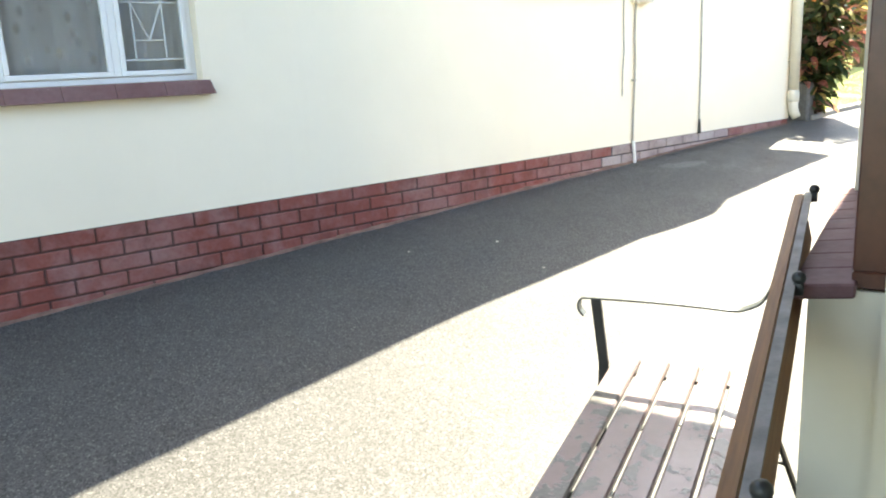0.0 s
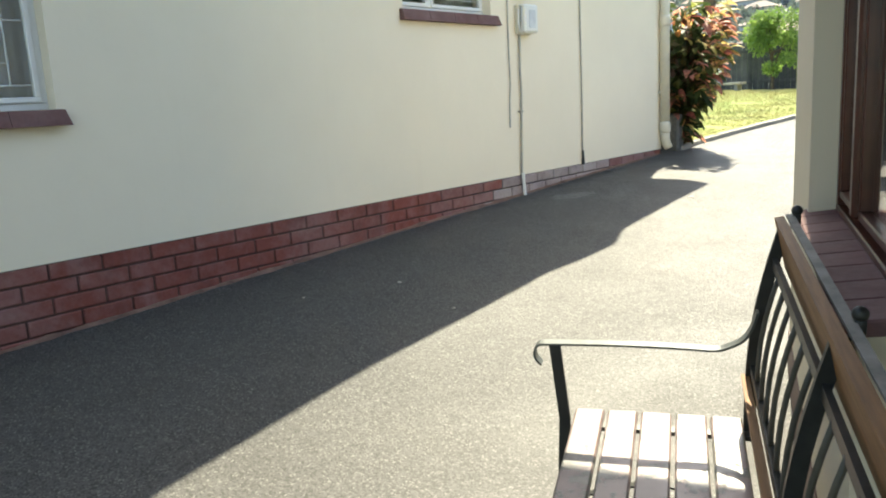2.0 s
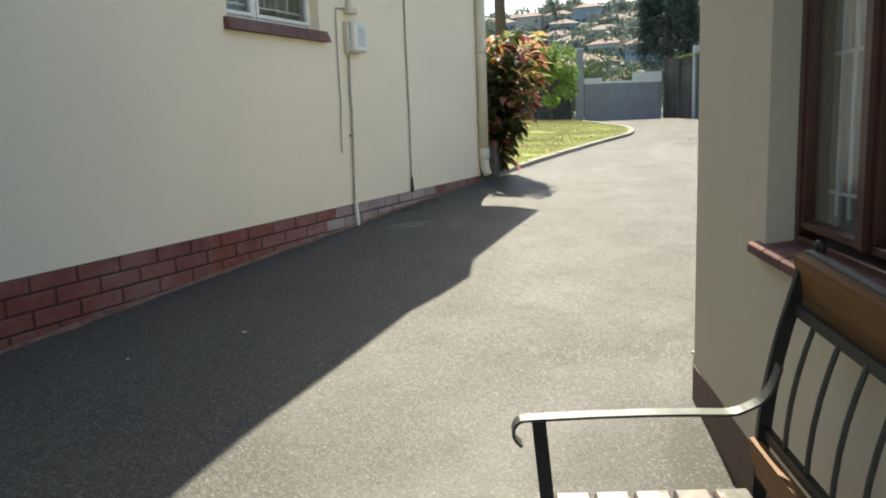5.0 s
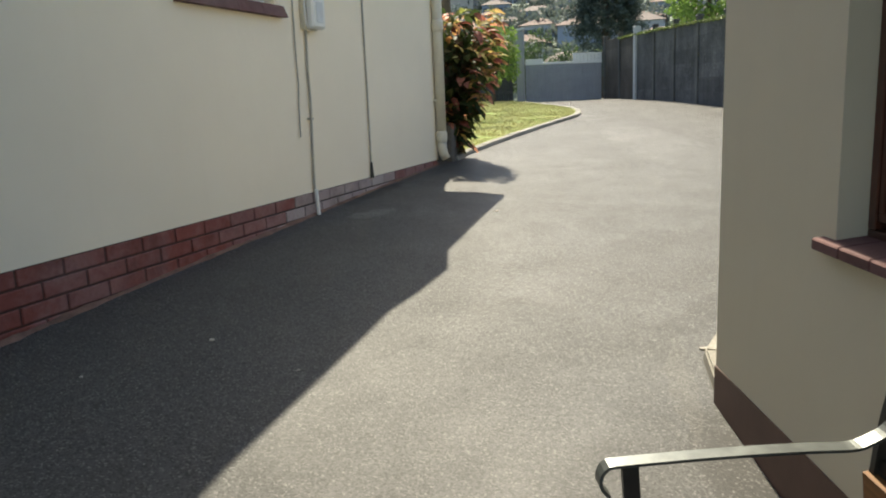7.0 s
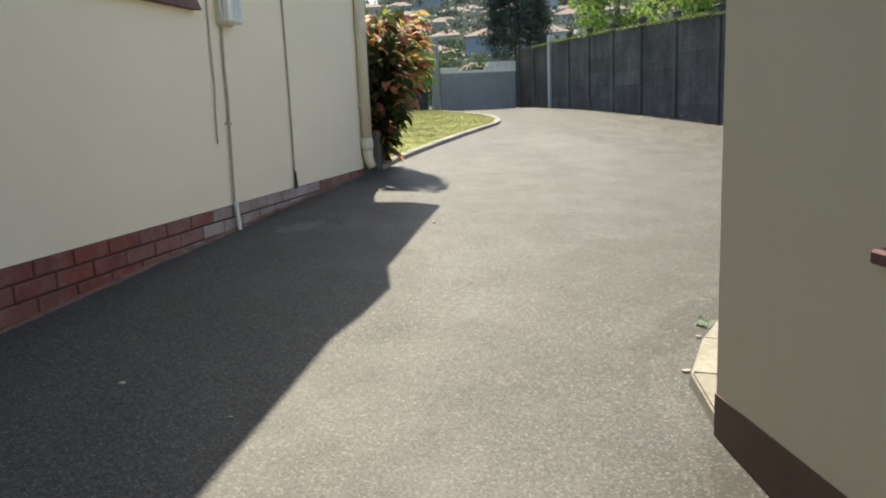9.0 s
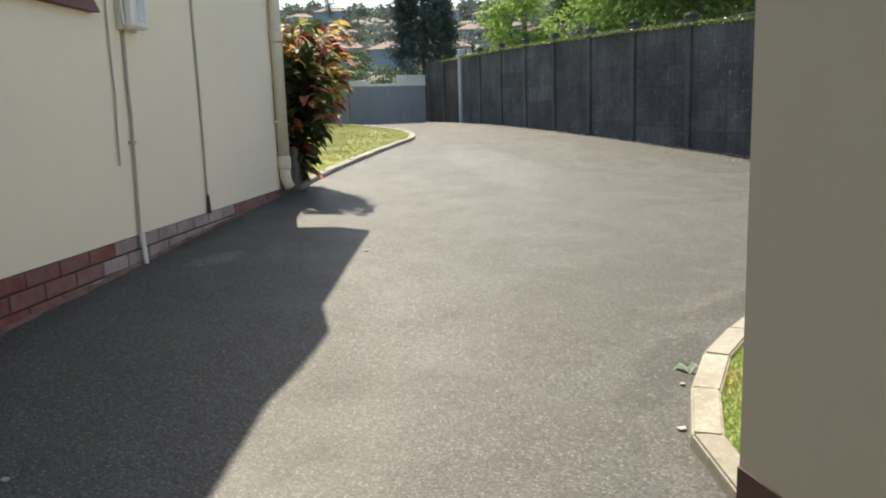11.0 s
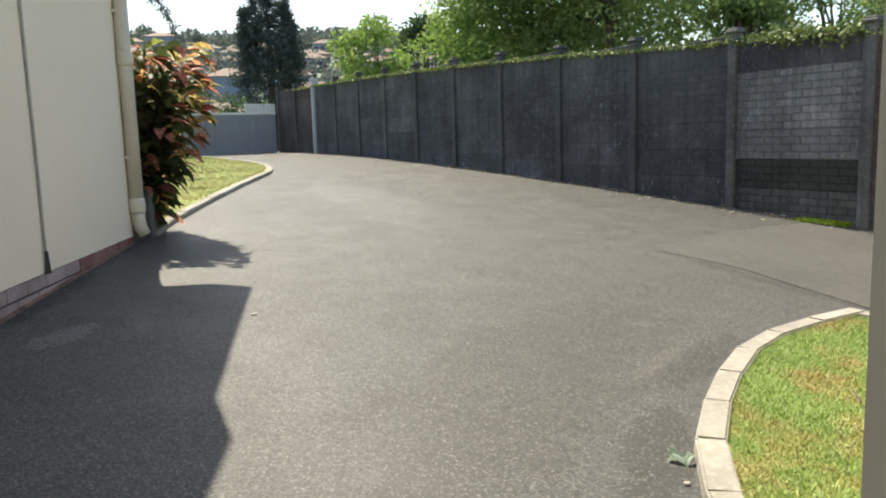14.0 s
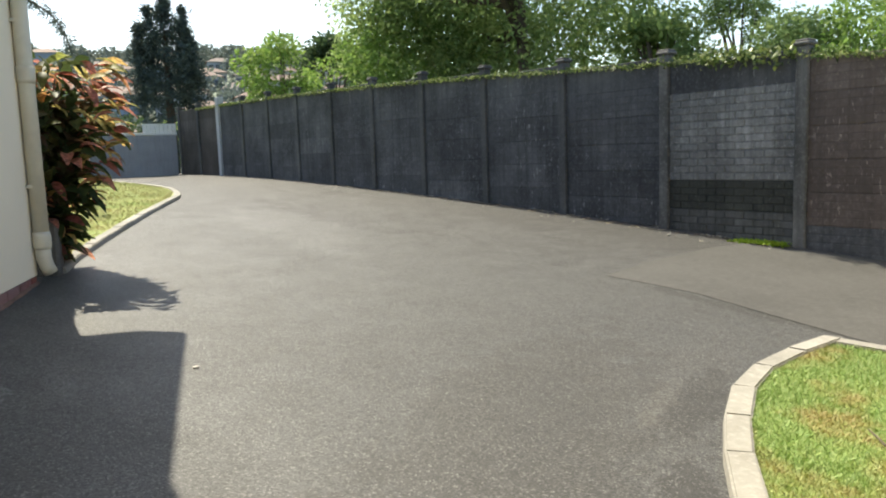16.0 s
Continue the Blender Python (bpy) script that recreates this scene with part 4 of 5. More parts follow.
def tree(name, at, height, radius, low, mat, seed, label, leaf=0.16, per=260, lobes=26, trunk=0.16, squash=0.75):
    """A tapered trunk with limbs and a crown of clumps; low is where the crown begins."""
    rng = np.random.default_rng(seed)
    x, y = at
    zg = far_z(x, y) if x > 28 or y < -8 else ground_z(x, y)
    root = thing(name, pose(x, y, zg), label, "tree")
    cz = (low + height) / 2
    clumps = []
    for i in range(lobes):
        a, u = rng.random() * 2 * math.pi, rng.random() * 2 - 1
        f = 0.45 + 0.5 * rng.random()
        rr = math.sqrt(max(0.05, 1 - u * u))
        clumps.append((math.cos(a) * radius * rr * f, math.sin(a) * radius * rr * f, cz + u * (height - low) / 2 * 0.82, radius * (0.24 + 0.20 * rng.random())))
    bend = rng.normal(size=2) * 0.25
    pts = [(bend[0] * t * t, bend[1] * t * t, -0.2 + (cz + 0.3) * t) for t in (0, 0.15, 0.4, 0.7, 1.0)]
    bm = tube(pts, [trunk * 1.25, trunk, trunk * 0.85, trunk * 0.65, trunk * 0.3], 10)
    for cx, cy, czz, r in clumps[:: max(1, lobes // 10)]:
        s = Vector(pts[2]).lerp(Vector(pts[4]), rng.random() * 0.7)
        mid = s.lerp(Vector((cx, cy, czz)), 0.5) + Vector((0, 0, -0.1 * radius))
        tube([s, mid, (cx, cy, czz)], [trunk * 0.45, trunk * 0.28, trunk * 0.1], 6, bm=bm)
    part("trunk", bm, BARK, root, smooth=True)
    p, w = crown_points(rng, clumps, per, 0.75)
    part("crown", leaf_mesh("crown", p, leaf * (0.6 + 0.8 * rng.random(len(p))), mat, rng, out=w * 0.5), None, root)
    return root


def conifer(name, at, height, radius, seed, label):
    """A dark, dense, many-tipped conifer with whorls of drooping boughs."""
    rng = np.random.default_rng(seed)
    x, y = at
    root = thing(name, pose(x, y, far_z(x, y)), label, "tree")
    part("trunk", tube([(0, 0, -0.2), (0.03, 0, height * 0.5), (0, 0.04, height * 0.98)], [0.22, 0.13, 0.02], 9), BARK, root)
    pts = []
    for lead, (ox, oy, hh) in enumerate(((0, 0, height), (0.22 * radius, 0.42 * radius, height * 0.95), (-0.2 * radius, -0.45 * radius, height * 0.94), (0.1, -0.62 * radius, height * 0.84), (0.0, 0.66 * radius, height * 0.86))):
        for k in range(230 if lead == 0 else 100):
            f = rng.random()
            z = hh * (0.04 + 0.96 * f) if lead == 0 else hh * (0.45 + 0.55 * f)
            prof = radius * min(1.0, (1 - z / hh) * 2.3 + 0.05) * (0.55 + 0.55 * rng.random()) * (1.0 if lead == 0 else 0.55)
            a = rng.random() * 2 * math.pi
            m = 40
            t = rng.random((m, 1)) ** 0.6
            bough = np.concatenate([ox + math.cos(a) * prof * t, oy + math.sin(a) * prof * t, z + 0.50 * prof * t * t - 0.10 * t], 1)
            pts.append(bough + rng.normal(size=(m, 3)) * (0.04 + 0.05 * t))
    p = np.concatenate(pts)
    part("crown", leaf_mesh("crown", p, 0.11 + 0.09 * rng.random(len(p)), NEEDLE, rng, 0.3, up=-0.1), None, root)
    return root


tree("shade_tree", (21.4, -6.0), 9.6, 4.9, 1.3, LEAF_MID, 11, "tall leafy green tree behind the boundary wall", 0.15, 430, 50, 0.2)
tree("shade_tree", (25.6, -4.7), 7.6, 3.3, 1.0, LEAF_MID, 24, "spreading leafy green tree behind the boundary wall", 0.15, 480, 40, 0.16)
tree("shade_tree", (17.9, -7.6), 3.0, 1.1, 0.8, LEAF_MID, 12, "leafy green tree behind the boundary wall", 0.17, 620, 34, 0.15)
tree("garden_tree", (28.2, -0.4), 4.1, 1.25, 1.2, LEAF_BRIGHT, 13, "bright green young tree beyond the boundary wall", 0.17, 800, 24, 0.08)
tree("garden_tree", (23.6, -2.4), 3.4, 1.5, 0.8, LEAF_BRIGHT, 14, "bright green shrub-like tree behind the boundary wall", 0.14, 800, 26, 0.08)
tree("dark_tree", (42.0, -4.6), 6.0, 2.1, 0.8, LEAF_DARK, 15, "dark rounded evergreen tree in the distance", 0.26, 500, 24, 0.2)
tree("garden_tree", (16.6, -8.7), 3.7, 1.0, 0.9, LEAF_MID, 16, "rounded grey-green garden tree behind the wall", 0.09, 2600, 26, 0.1)
tree("garden_tree", (12.8, -8.2), 2.8, 1.3, 0.9, LEAF_BRIGHT, 17, "light green garden tree behind the wall", 0.11, 1500, 26, 0.1)
tree("garden_tree", (13.9, -7.9), 2.6, 1.2, 0.7, LEAF_MID, 27, "leafy green garden tree close behind the wall", 0.10, 1700, 28, 0.1)
tree("garden_tree", (11.2, -7.4), 2.4, 1.1, 0.9, LEAF_BRIGHT, 18, "light green feathery tree behind the wall", 0.11, 1500, 20, 0.1)
tree("garden_shrub", (23.7, 5.75), 2.35, 0.72, 0.35, LEAF_BRIGHT, 19, "rounded bright green shrub on the front lawn", 0.10, 3200, 30, 0.05)
tree("garden_tree", (30.5, 5.2), 2.7, 1.5, 0.3, LEAF_DARK, 20, "low dark green trees beyond the driveway gate", 0.13, 1100, 20, 0.07)
tree("garden_tree", (31.5, 7.4), 2.4, 1.5, 0.3, LEAF_DARK, 21, "low dark green trees beyond the driveway gate", 0.13, 1100, 20, 0.07)
tree("garden_tree", (36.0, 2.0), 2.4, 1.6, 0.3, LEAF_MID, 22, "green bushes beside the conifer beyond the gate", 0.14, 900, 20, 0.07)
conifer("conifer", (33.3, 2.98), 6.5, 1.35, 23, "tall dark dense conifer standing beyond the gate")

# bare-limbed tree on the front lawn, whose drooping branch hangs over the drive
pine = thing("lawn_tree", pose(16.0, 5.2, ground_z(16.0, 5.2)), "slim dark tree with a drooping feathery branch on the lawn", "tree")
part("trunk", tube([(0, 0, -0.1), (0.03, 0.02, 1.5), (0.0, 0.05, 3.4), (0.05, 0.0, 6.6)], [0.14, 0.12, 0.10, 0.04], 9), BARK, pine, smooth=True)
BR = [[(0, 0.02, 2.45), (-0.2, -0.2, 2.6), (-0.31, -0.38, 2.45), (-0.28, -0.53, 2.22), (-0.25, -0.74, 2.07), (-0.24, -0.87, 1.86), (-0.23, -0.91, 1.63)], [(0.02, 0, 3.3), (-0.2, 0.25, 3.5), (-0.4, 0.5, 3.2), (-0.5, 0.65, 2.75)], [(0, 0, 3.8), (0.3, -0.3, 4.2), (0.5, -0.7, 4.0)], [(0, 0, 3.0), (0.3, 0.3, 3.2), (0.6, 0.6, 2.9)]]
rngp = np.random.default_rng(31)
for br in BR:
    br = [(a * 1.3, b * 1.3, c * 1.3) for a, b, c in br]
    limb = part("branch", tube(br, [0.035, 0.03, 0.024, 0.018, 0.014, 0.010, 0.006][: len(br)], 7), BARK, pine, smooth=True)
    q = []
    line = smooth_line(br, 0.03)
    for i, p in enumerate(line):
        if i > len(line) * 0.25:
            for k in range(9):
                q.append(np.array(p) + rngp.normal(size=3) * 0.035)
    part("needles", leaf_mesh("needles", q, 0.10 + 0.07 * rngp.random(len(q)), NEEDLE, rngp, 0.12, up=0.8), None, limb)

# ---- croton at the house corner ----
def make_croton(name, *cols):
    m = Nodes(name, 0.55, 0, 0.28)
    c = m.ramp(m.random(), *cols)
    c = m.mix(m.ramp(m.noise(30, 3), (0.45, (0.0,)), (0.65, (0.6,))), c, (0.035, 0.04, 0.014))
    m.color(c)
    tr = m.t.nodes.new("ShaderNodeBsdfTranslucent")
    m.link(c, tr.inputs["Color"])
    ms = m.t.nodes.new("ShaderNodeMixShader")
    ms.inputs[0].default_value = 0.5
    m.link(m.b.outputs[0], ms.inputs[1])
    m.link(tr.outputs[0], ms.inputs[2])
    m.link(ms.outputs[0], m.t.nodes["Material Output"].inputs["Surface"])
    return m.mat


CROTON = make_croton("croton_leaf", (0.0, (0.04, 0.065, 0.022)), (0.5, (0.07, 0.095, 0.028)), (0.8, (0.13, 0.15, 0.045)), (1.0, (0.17, 0.05, 0.04)))
CROTON_WARM = make_croton("croton_leaf_warm", (0.0, (0.34, 0.08, 0.06)), (0.3, (0.72, 0.30, 0.23)), (0.6, (0.82, 0.43, 0.18)), (0.8, (0.68, 0.54, 0.18)), (1.0, (0.34, 0.38, 0.10)))


def croton_leaf(length, width, mat):
    bm = bmesh.new()
    rows = []
    for i in range(6):
        f = i / 5
        w = width * math.sin(math.pi * min(0.97, 0.06 + f * 0.92)) ** 0.8
        z = 0.10 * length * math.sin(f * 2.4) - 0.28 * length * f * f
        rows.append([bm.verts.new((f * length, -w / 2, z + w * 0.18)), bm.verts.new((f * length, 0, z)), bm.verts.new((f * length, w / 2, z + w * 0.18))])
    for a, b in zip(rows, rows[1:]):
        for k in range(2):
            bm.faces.new((a[k], a[k + 1], b[k + 1], b[k]))
    return mesh_of("leaf", bm, mat, True)


LEAVES = [croton_leaf(a, b, mat) for mat in (CROTON, CROTON_WARM) for a, b in ((0.17, 0.075), (0.21, 0.09), (0.15, 0.075), (0.19, 0.065))]
BUSH = Vector((9.05, 3.52, ground_z(9.05, 3.5)))
croton = thing("croton_bush", Matrix.Translation(BUSH), "croton bush with dark green, red and orange leaves", "bush")
rc = random.Random(8)
stems = [((rc.uniform(-0.1, 0.1), rc.uniform(-0.1, 0.1), 0.0), (rc.uniform(-0.25, 0.25), rc.uniform(-0.3, 0.2), rc.uniform(0.8, 1.5))) for k in range(9)]
for a, b in stems:
    part("stem", tube([a, Vector(a).lerp(Vector(b), 0.5) + Vector((0.03, 0.02, 0)), b], [0.014, 0.011, 0.006], 6), BARK, croton)
for k in range(1150):
    z = 0.10 + 1.46 * rc.random() ** 0.8
    wide = 0.18 + 0.42 * min(1.0, max(0.0, z - 0.25) / 0.75) * (1.0 if z < 1.35 else math.sqrt(max(0.08, 1 - ((z - 1.35) / 0.42) ** 2)))
    a, f = rc.uniform(0, 2 * math.pi), rc.random() ** 0.45
    p = Vector((math.cos(a) * wide * f * 0.9, math.sin(a) * wide * f, z))
    if p.x < -0.26 and (p.y > -0.30 or z > 1.05):
        continue
    tilt = rc.uniform(-35, 40)
    part("leaf", LEAVES[k % 4 + (4 if rc.random() < 0.16 + 0.80 * max(0.0, min(1.0, (z - 0.35) / 0.7)) * f * f else 0)], None, croton, m=Matrix.Translation(p) @ pose(0, 0, 0, rc.uniform(-40, 40), tilt, math.degrees(a) + rc.uniform(-50, 50)))
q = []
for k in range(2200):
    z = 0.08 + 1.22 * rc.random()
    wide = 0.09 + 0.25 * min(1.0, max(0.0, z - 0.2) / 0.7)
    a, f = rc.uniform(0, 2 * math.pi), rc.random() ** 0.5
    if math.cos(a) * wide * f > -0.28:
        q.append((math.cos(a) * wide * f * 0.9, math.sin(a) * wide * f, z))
# outer leaf colours darkened, putting the shade of the bush core into them
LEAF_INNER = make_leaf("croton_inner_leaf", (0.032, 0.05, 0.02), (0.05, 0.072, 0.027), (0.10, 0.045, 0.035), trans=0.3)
rng = np.random.default_rng(15)
tagged(part("inner_foliage", leaf_mesh("inner_foliage", q, 0.10 + 0.07 * rng.random(len(q)), LEAF_INNER, rng, 0.42, up=0.5), None, croton, "green leaves deep in the bush, darkened as in shade"), kind="stuff")
pier = thing("concrete_pier", pose(8.86, 3.44, ground_z(8.86, 3.44)), "low grey concrete pier beside the croton bush", "pier")
part("block", box(-0.10, 0.10, -0.07, 0.12, -0.1, 0.40, 0.02), POST_PALE, pier)

# ---- creeper on the boundary wall ----
rng = np.random.default_rng(5)
LEAF_CREEP = make_leaf("creeper_leaf", (0.05, 0.085, 0.025), (0.10, 0.15, 0.04), (0.19, 0.24, 0.07), (0.34, 0.37, 0.16), rough=0.35, trans=0.3)
q, sz = [], []
for i in range(11000):
    k = rng.random() * 13 - 2
    p = fence_at(k)
    thick = 0.010 + 0.09 * math.exp(-((k - 0.35) / 0.6) ** 2) + 0.02 * max(0.0, noise.noise((k * 2.1, 0, 3)))
    if k < -0.2:
        thick *= 0.5
    z = ground_z(p.x, p.y) + 1.735 + abs(rng.normal()) * thick * 0.7 - (0.025 + thick * 0.6) * rng.random() * (rng.random() < 0.35)
    q.append((p.x + rng.normal() * 0.03 - 0.02, p.y + rng.normal() * (0.04 + thick * 0.35) + 0.02, z))
    sz.append((0.026 + 0.022 * rng.random()) * (1.6 if thick > 0.08 else 1.0))
creeper = part("creeper", leaf_mesh("creeper", q, np.array(sz), LEAF_CREEP, rng, 0.6, up=0.2), None)
tagged(creeper, "green creeper trailing along the top of the boundary wall", "creeper", kind="stuff")

q = []
for i in range(900):
    f = rng.random()
    q.append((8.42 + 0.5 * f + rng.normal() * 0.02, -2.84 + 0.17 * f + abs(rng.normal()) * 0.05 + 0.02, ground_z(8.6, -2.75) + 0.01 + 0.02 * rng.random()))
MOSS = make_leaf("moss_weed", (0.16, 0.28, 0.02), (0.26, 0.38, 0.03), (0.34, 0.42, 0.06), trans=0.3)
tagged(part("weed_patch", leaf_mesh("weed_patch", q, 0.02 + 0.02 * rng.random(len(q)), MOSS, rng, 0.6, up=-0.6), None), "bright green weeds growing at the foot of the wall", "weeds", kind="stuff")

# ---- grass ----
def make_blade(name, dry):
    m = Nodes(name, 0.6, 0, 0.3)
    c = m.ramp(m.island(), (0.0, (0.25, 0.38, 0.12)), (0.6, (0.33, 0.45, 0.155)), (1.0, (0.44, 0.51, 0.22)))
    d = m.ramp(m.island(), (0.0, (0.38, 0.32, 0.14)), (0.6, (0.50, 0.41, 0.19)), (1.0, (0.58, 0.47, 0.24)))
    patch = m.noise(2.6, 4, 0.6, m.map(world=True))
    c = m.mix(m.ramp(patch, (0.58 - dry, (0.0,)), (0.72 - dry, (0.85,))), c, d)
    m.color(c)
    return m.mat


BLADE_SIDE, BLADE_FRONT = make_blade("grass_blade", 0.09), make_blade("dry_grass_blade", 0.30)


def grass(name, poly, count, size, seed, box_area, mat, label):
    g = np.random.default_rng(seed)
    x0, x1, y0, y1 = box_area
    v, f = [], []
    while len(v) < count * 3:
        x, y = x0 + (x1 - x0) * g.random(), y0 + (y1 - y0) * g.random()
        if not inside(x, y, poly):
            continue
        if noise.noise((x * 1.7, y * 1.7, 1.0)) + 0.25 * g.random() < -0.36:
            continue
        z = ground_z(x, y) + 0.034
        a, h, w = g.random() * 6.283, size * (0.4 + g.random()), size * 0.10 * (0.6 + g.random())
        lean = g.normal(size=2) * h * 0.55
        n = len(v)
        v += [(x - math.cos(a) * w, y - math.sin(a) * w, z), (x + math.cos(a) * w, y + math.sin(a) * w, z), (x + lean[0], y + lean[1], z + h * 0.8)]
        f.append((n, n + 1, n + 2))
    me = bpy.data.meshes.new(name)
    me.from_pydata(v, [], f)
    me.materials.append(mat)
    return tagged(part(name, me, None), label, "grass", kind="stuff")


grass("grass_side", inset(KERB_RIGHT, [(3.9, -1.8), (3.50, 0.5)], 0.108, -1), 110000, 0.024, 6, (3.3, 6.1, -1.9, 1.1), BLADE_SIDE, "short mixed green and dry grass of the side lawn")
grass("grass_front", inset(KERB_LEFT, [(24.9, 6.5), (24.9, 9.0), (8.75, 9.0)], 0.12, 1), 130000, 0.032, 7, (8.8, 24.9, 2.5, 7.5), BLADE_FRONT, "short yellowing grass of the front lawn")

# ---- front boundary beside the gate ----
side_fence = thing("plank_fence", pose(25.25, 5.45, 0.98, 0, 0, 100), "dark grey upright plank fence behind the front lawn", "fence", kind="structure")
for i in range(34):
    part("plank", box(i * 0.15, i * 0.15 + 0.142, -0.012 - 0.006 * (i % 3), 0.012, -0.1, 1.55 + 0.02 * math.sin(i * 1.7), 0.004), CONCRETE, side_fence)
for z in (0.35, 1.25):
    part("rail", box(0, 5.1, 0.012, 0.06, z, z + 0.07, 0.004), CONCRETE, side_fence)
slab = thing("garden_bench_slab", pose(23.3, 6.9, ground_z(23.3, 6.9), 0, 0, 80), "low pale concrete garden seat on the lawn", "garden seat")
part("top", box(-0.5, 0.5, -0.17, 0.17, 0.20, 0.27, 0.01), KERB, slab)
for x in (-0.38, 0.28):
    part("leg", box(x, x + 0.1, -0.13, 0.13, -0.05, 0.20, 0.008), KERB, slab)
stoneb = thing("garden_ornament", pose(23.4, 7.15, ground_z(23.3, 6.9) + 0.27), "small white garden ornament on the concrete seat", "ornament")
part("foot", tube([(0, 0, 0), (0, 0, 0.05), (0, 0, 0.2), (0, 0, 0.26)], [0.09, 0.05, 0.05, 0.10], 10), WHITE, stoneb)
part("bowl", tube([(0, 0, 0.26), (0, 0, 0.34), (0, 0, 0.42)], [0.10, 0.13, 0.06], 10), WHITE, stoneb)

# ---- apron, litter and stones on the drive ----
APRON = make_concrete("smooth_apron", (0.080, 0.077, 0.071), (0.108, 0.104, 0.096), 0.25)
outline = [(8.0, -0.66), (7.3, -0.97), (6.5, -1.12), (5.95, -1.22), (4.6, -2.2), (4.6, -4.3), (6.5, -3.62), (8.45, -2.98), (8.80, -2.75), (8.72, -2.2), (8.4, -1.3)]
bm = bmesh.new()
fc = bm.faces.new([bm.verts.new((x, y, 0)) for x, y in outline])
bmesh.ops.triangulate(bm, faces=[fc])
for n in range(3):
    bmesh.ops.subdivide_edges(bm, edges=[e for e in bm.edges if e.calc_length() > 0.4], cuts=1)
    bmesh.ops.triangulate(bm, faces=bm.faces)
for v in bm.verts:
    v.co.z = drive_z(v.co.x, v.co.y) + 0.004
bmesh.ops.recalc_face_normals(bm, faces=bm.faces)
tagged(part("pavement_apron", bm, APRON, smooth=True), "smooth worn concrete apron joining the asphalt drive", "pavement", kind="structure")
rs = random.Random(21)
PEBBLE = simple("pale_stone", (0.42, 0.39, 0.34), 0.8, 0, 0.2, 20, 0.2)


def pebble(r):
    b = bmesh.new()
    bmesh.ops.create_icosphere(b, subdivisions=1, radius=r)
    for v in b.verts:
        v.co *= rs.uniform(0.7, 1.15)
        v.co.z *= 0.5
    return mesh_of("pebble", b, PEBBLE)


PEB = [pebble(0.014), pebble(0.02), pebble(0.01)]
spots = [(2.93, 3.42, 2), (3.43, 3.16, 0), (4.34, 0.99, 0), (3.95, 1.105, 1), (6.39, 2.46, 1), (4.60, 0.72, 0), (4.95, 0.42, 2), (8.45, -2.62, 2), (3.3, 2.7, 2)]
for i in range(26):
    s = rs.uniform(0.2, 9.5)
    p = fence_at(s)
    spots.append((p.x - 0.36 * rs.uniform(0.4, 1.6) * 0.35, p.y + rs.uniform(0.10, 0.38), rs.randrange(3)))
for x, y, k in spots:
    o = part("pebble", PEB[k], None, m=pose(x, y, ground_z(x, y) + 0.004, 0, 0, rs.uniform(0, 360)))
    tagged(o, "small pale stone lying on the drive", "stone", group="loose stones on the drive")
q = []
rng = np.random.default_rng(44)
for k in range(420):
    at = abs(rng.normal()) * 3.2 + 0.1
    p = fence_at(at)
    drift = 0.06 + 0.10 * abs(rng.normal()) + 0.10 * max(0.0, noise.noise((at * 1.3, 0, 9)))
    x, y = p.x - 0.305 * drift, p.y + 0.952 * drift
    q.append((x, y, drive_z(x, y) + 0.006))
DRY = make_leaf("dry_leaf_litter", (0.22, 0.15, 0.08), (0.46, 0.39, 0.27), (0.66, 0.61, 0.49), trans=0.1)
fallen = leaf_mesh("fallen_leaves", q, 0.03 + 0.05 * rng.random(len(q)), DRY, rng, 0.5, up=0.0)
for i, v in enumerate(fallen.vertices):      # the leaves lie almost flat
    v.co.z = q[i // 4][2] + 0.18 * abs(v.co.z - q[i // 4][2])
tagged(part("fallen_leaves", fallen, None), "dry fallen leaves along the foot of the boundary wall", "leaves", kind="stuff")
LITTER = simple("pale_green_litter", (0.42, 0.50, 0.42), 0.7, 0, 0.2, 30)
lit = thing("leaf_litter", pose(4.50, 0.93, ground_z(4.50, 0.93) + 0.012), "crumpled pale green leaf scrap beside the kerb", "litter")
for k in range(5):
    bm = grid(span(-0.03, 0.03, 4), span(-0.012, 0.012, 3), lambda x, y: 0.012 * math.sin(x * 90 + k) + 0.008 * math.cos(y * 160 + k))
    bmesh.ops.solidify(bm, geom=bm.faces[:], thickness=0.001)
    part("scrap", bm, LITTER, lit, m=pose(0.03 * math.cos(k * 1.9), 0.025 * math.sin(k * 2.3), 0.002 * k, 8 * k, 10, k * 55))
twig = part("twig", tube([(0, 0, 0), (0.05, 0.015, 0.008), (0.11, 0.02, 0.0), (0.16, 0.04, 0.005)], [0.005, 0.004, 0.004, 0.002], 6), BARK, m=pose(4.75, 0.02, ground_z(4.75, 0.02) + 0.07, 0, 0, -40))
tagged(twig, "dry brown twig lying on the side lawn", "twig")

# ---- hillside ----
# scrub green greyed so that distance haze sits in its colour
HAZE_GREEN = simple("hazed_scrub", (0.15, 0.185, 0.13), 0.95, 0, 0.3, 0.05)


def hill_z(x, y):
    t = (x - 75 + 0.12 * y) / 215
    t = min(max(t, 0.0), 1.4)
    top = 37 + 4 * noise.noise((y * 0.02, 0, 1))
    return -1.8 + top * (0.35 * t * t * (3 - 2 * t) + 0.65 * t if t < 1 else 1.0 - 0.12 * (t - 1)) + 1.2 * noise.noise((x * 0.03, y * 0.03, 2))


tagged(part("backdrop_hillside", grid(span(45, 420, 55), span(-220, 280, 60), hill_z), HAZE_GREEN, smooth=True), "far green hillside suburb, greyed with haze", "hillside", kind="structure")
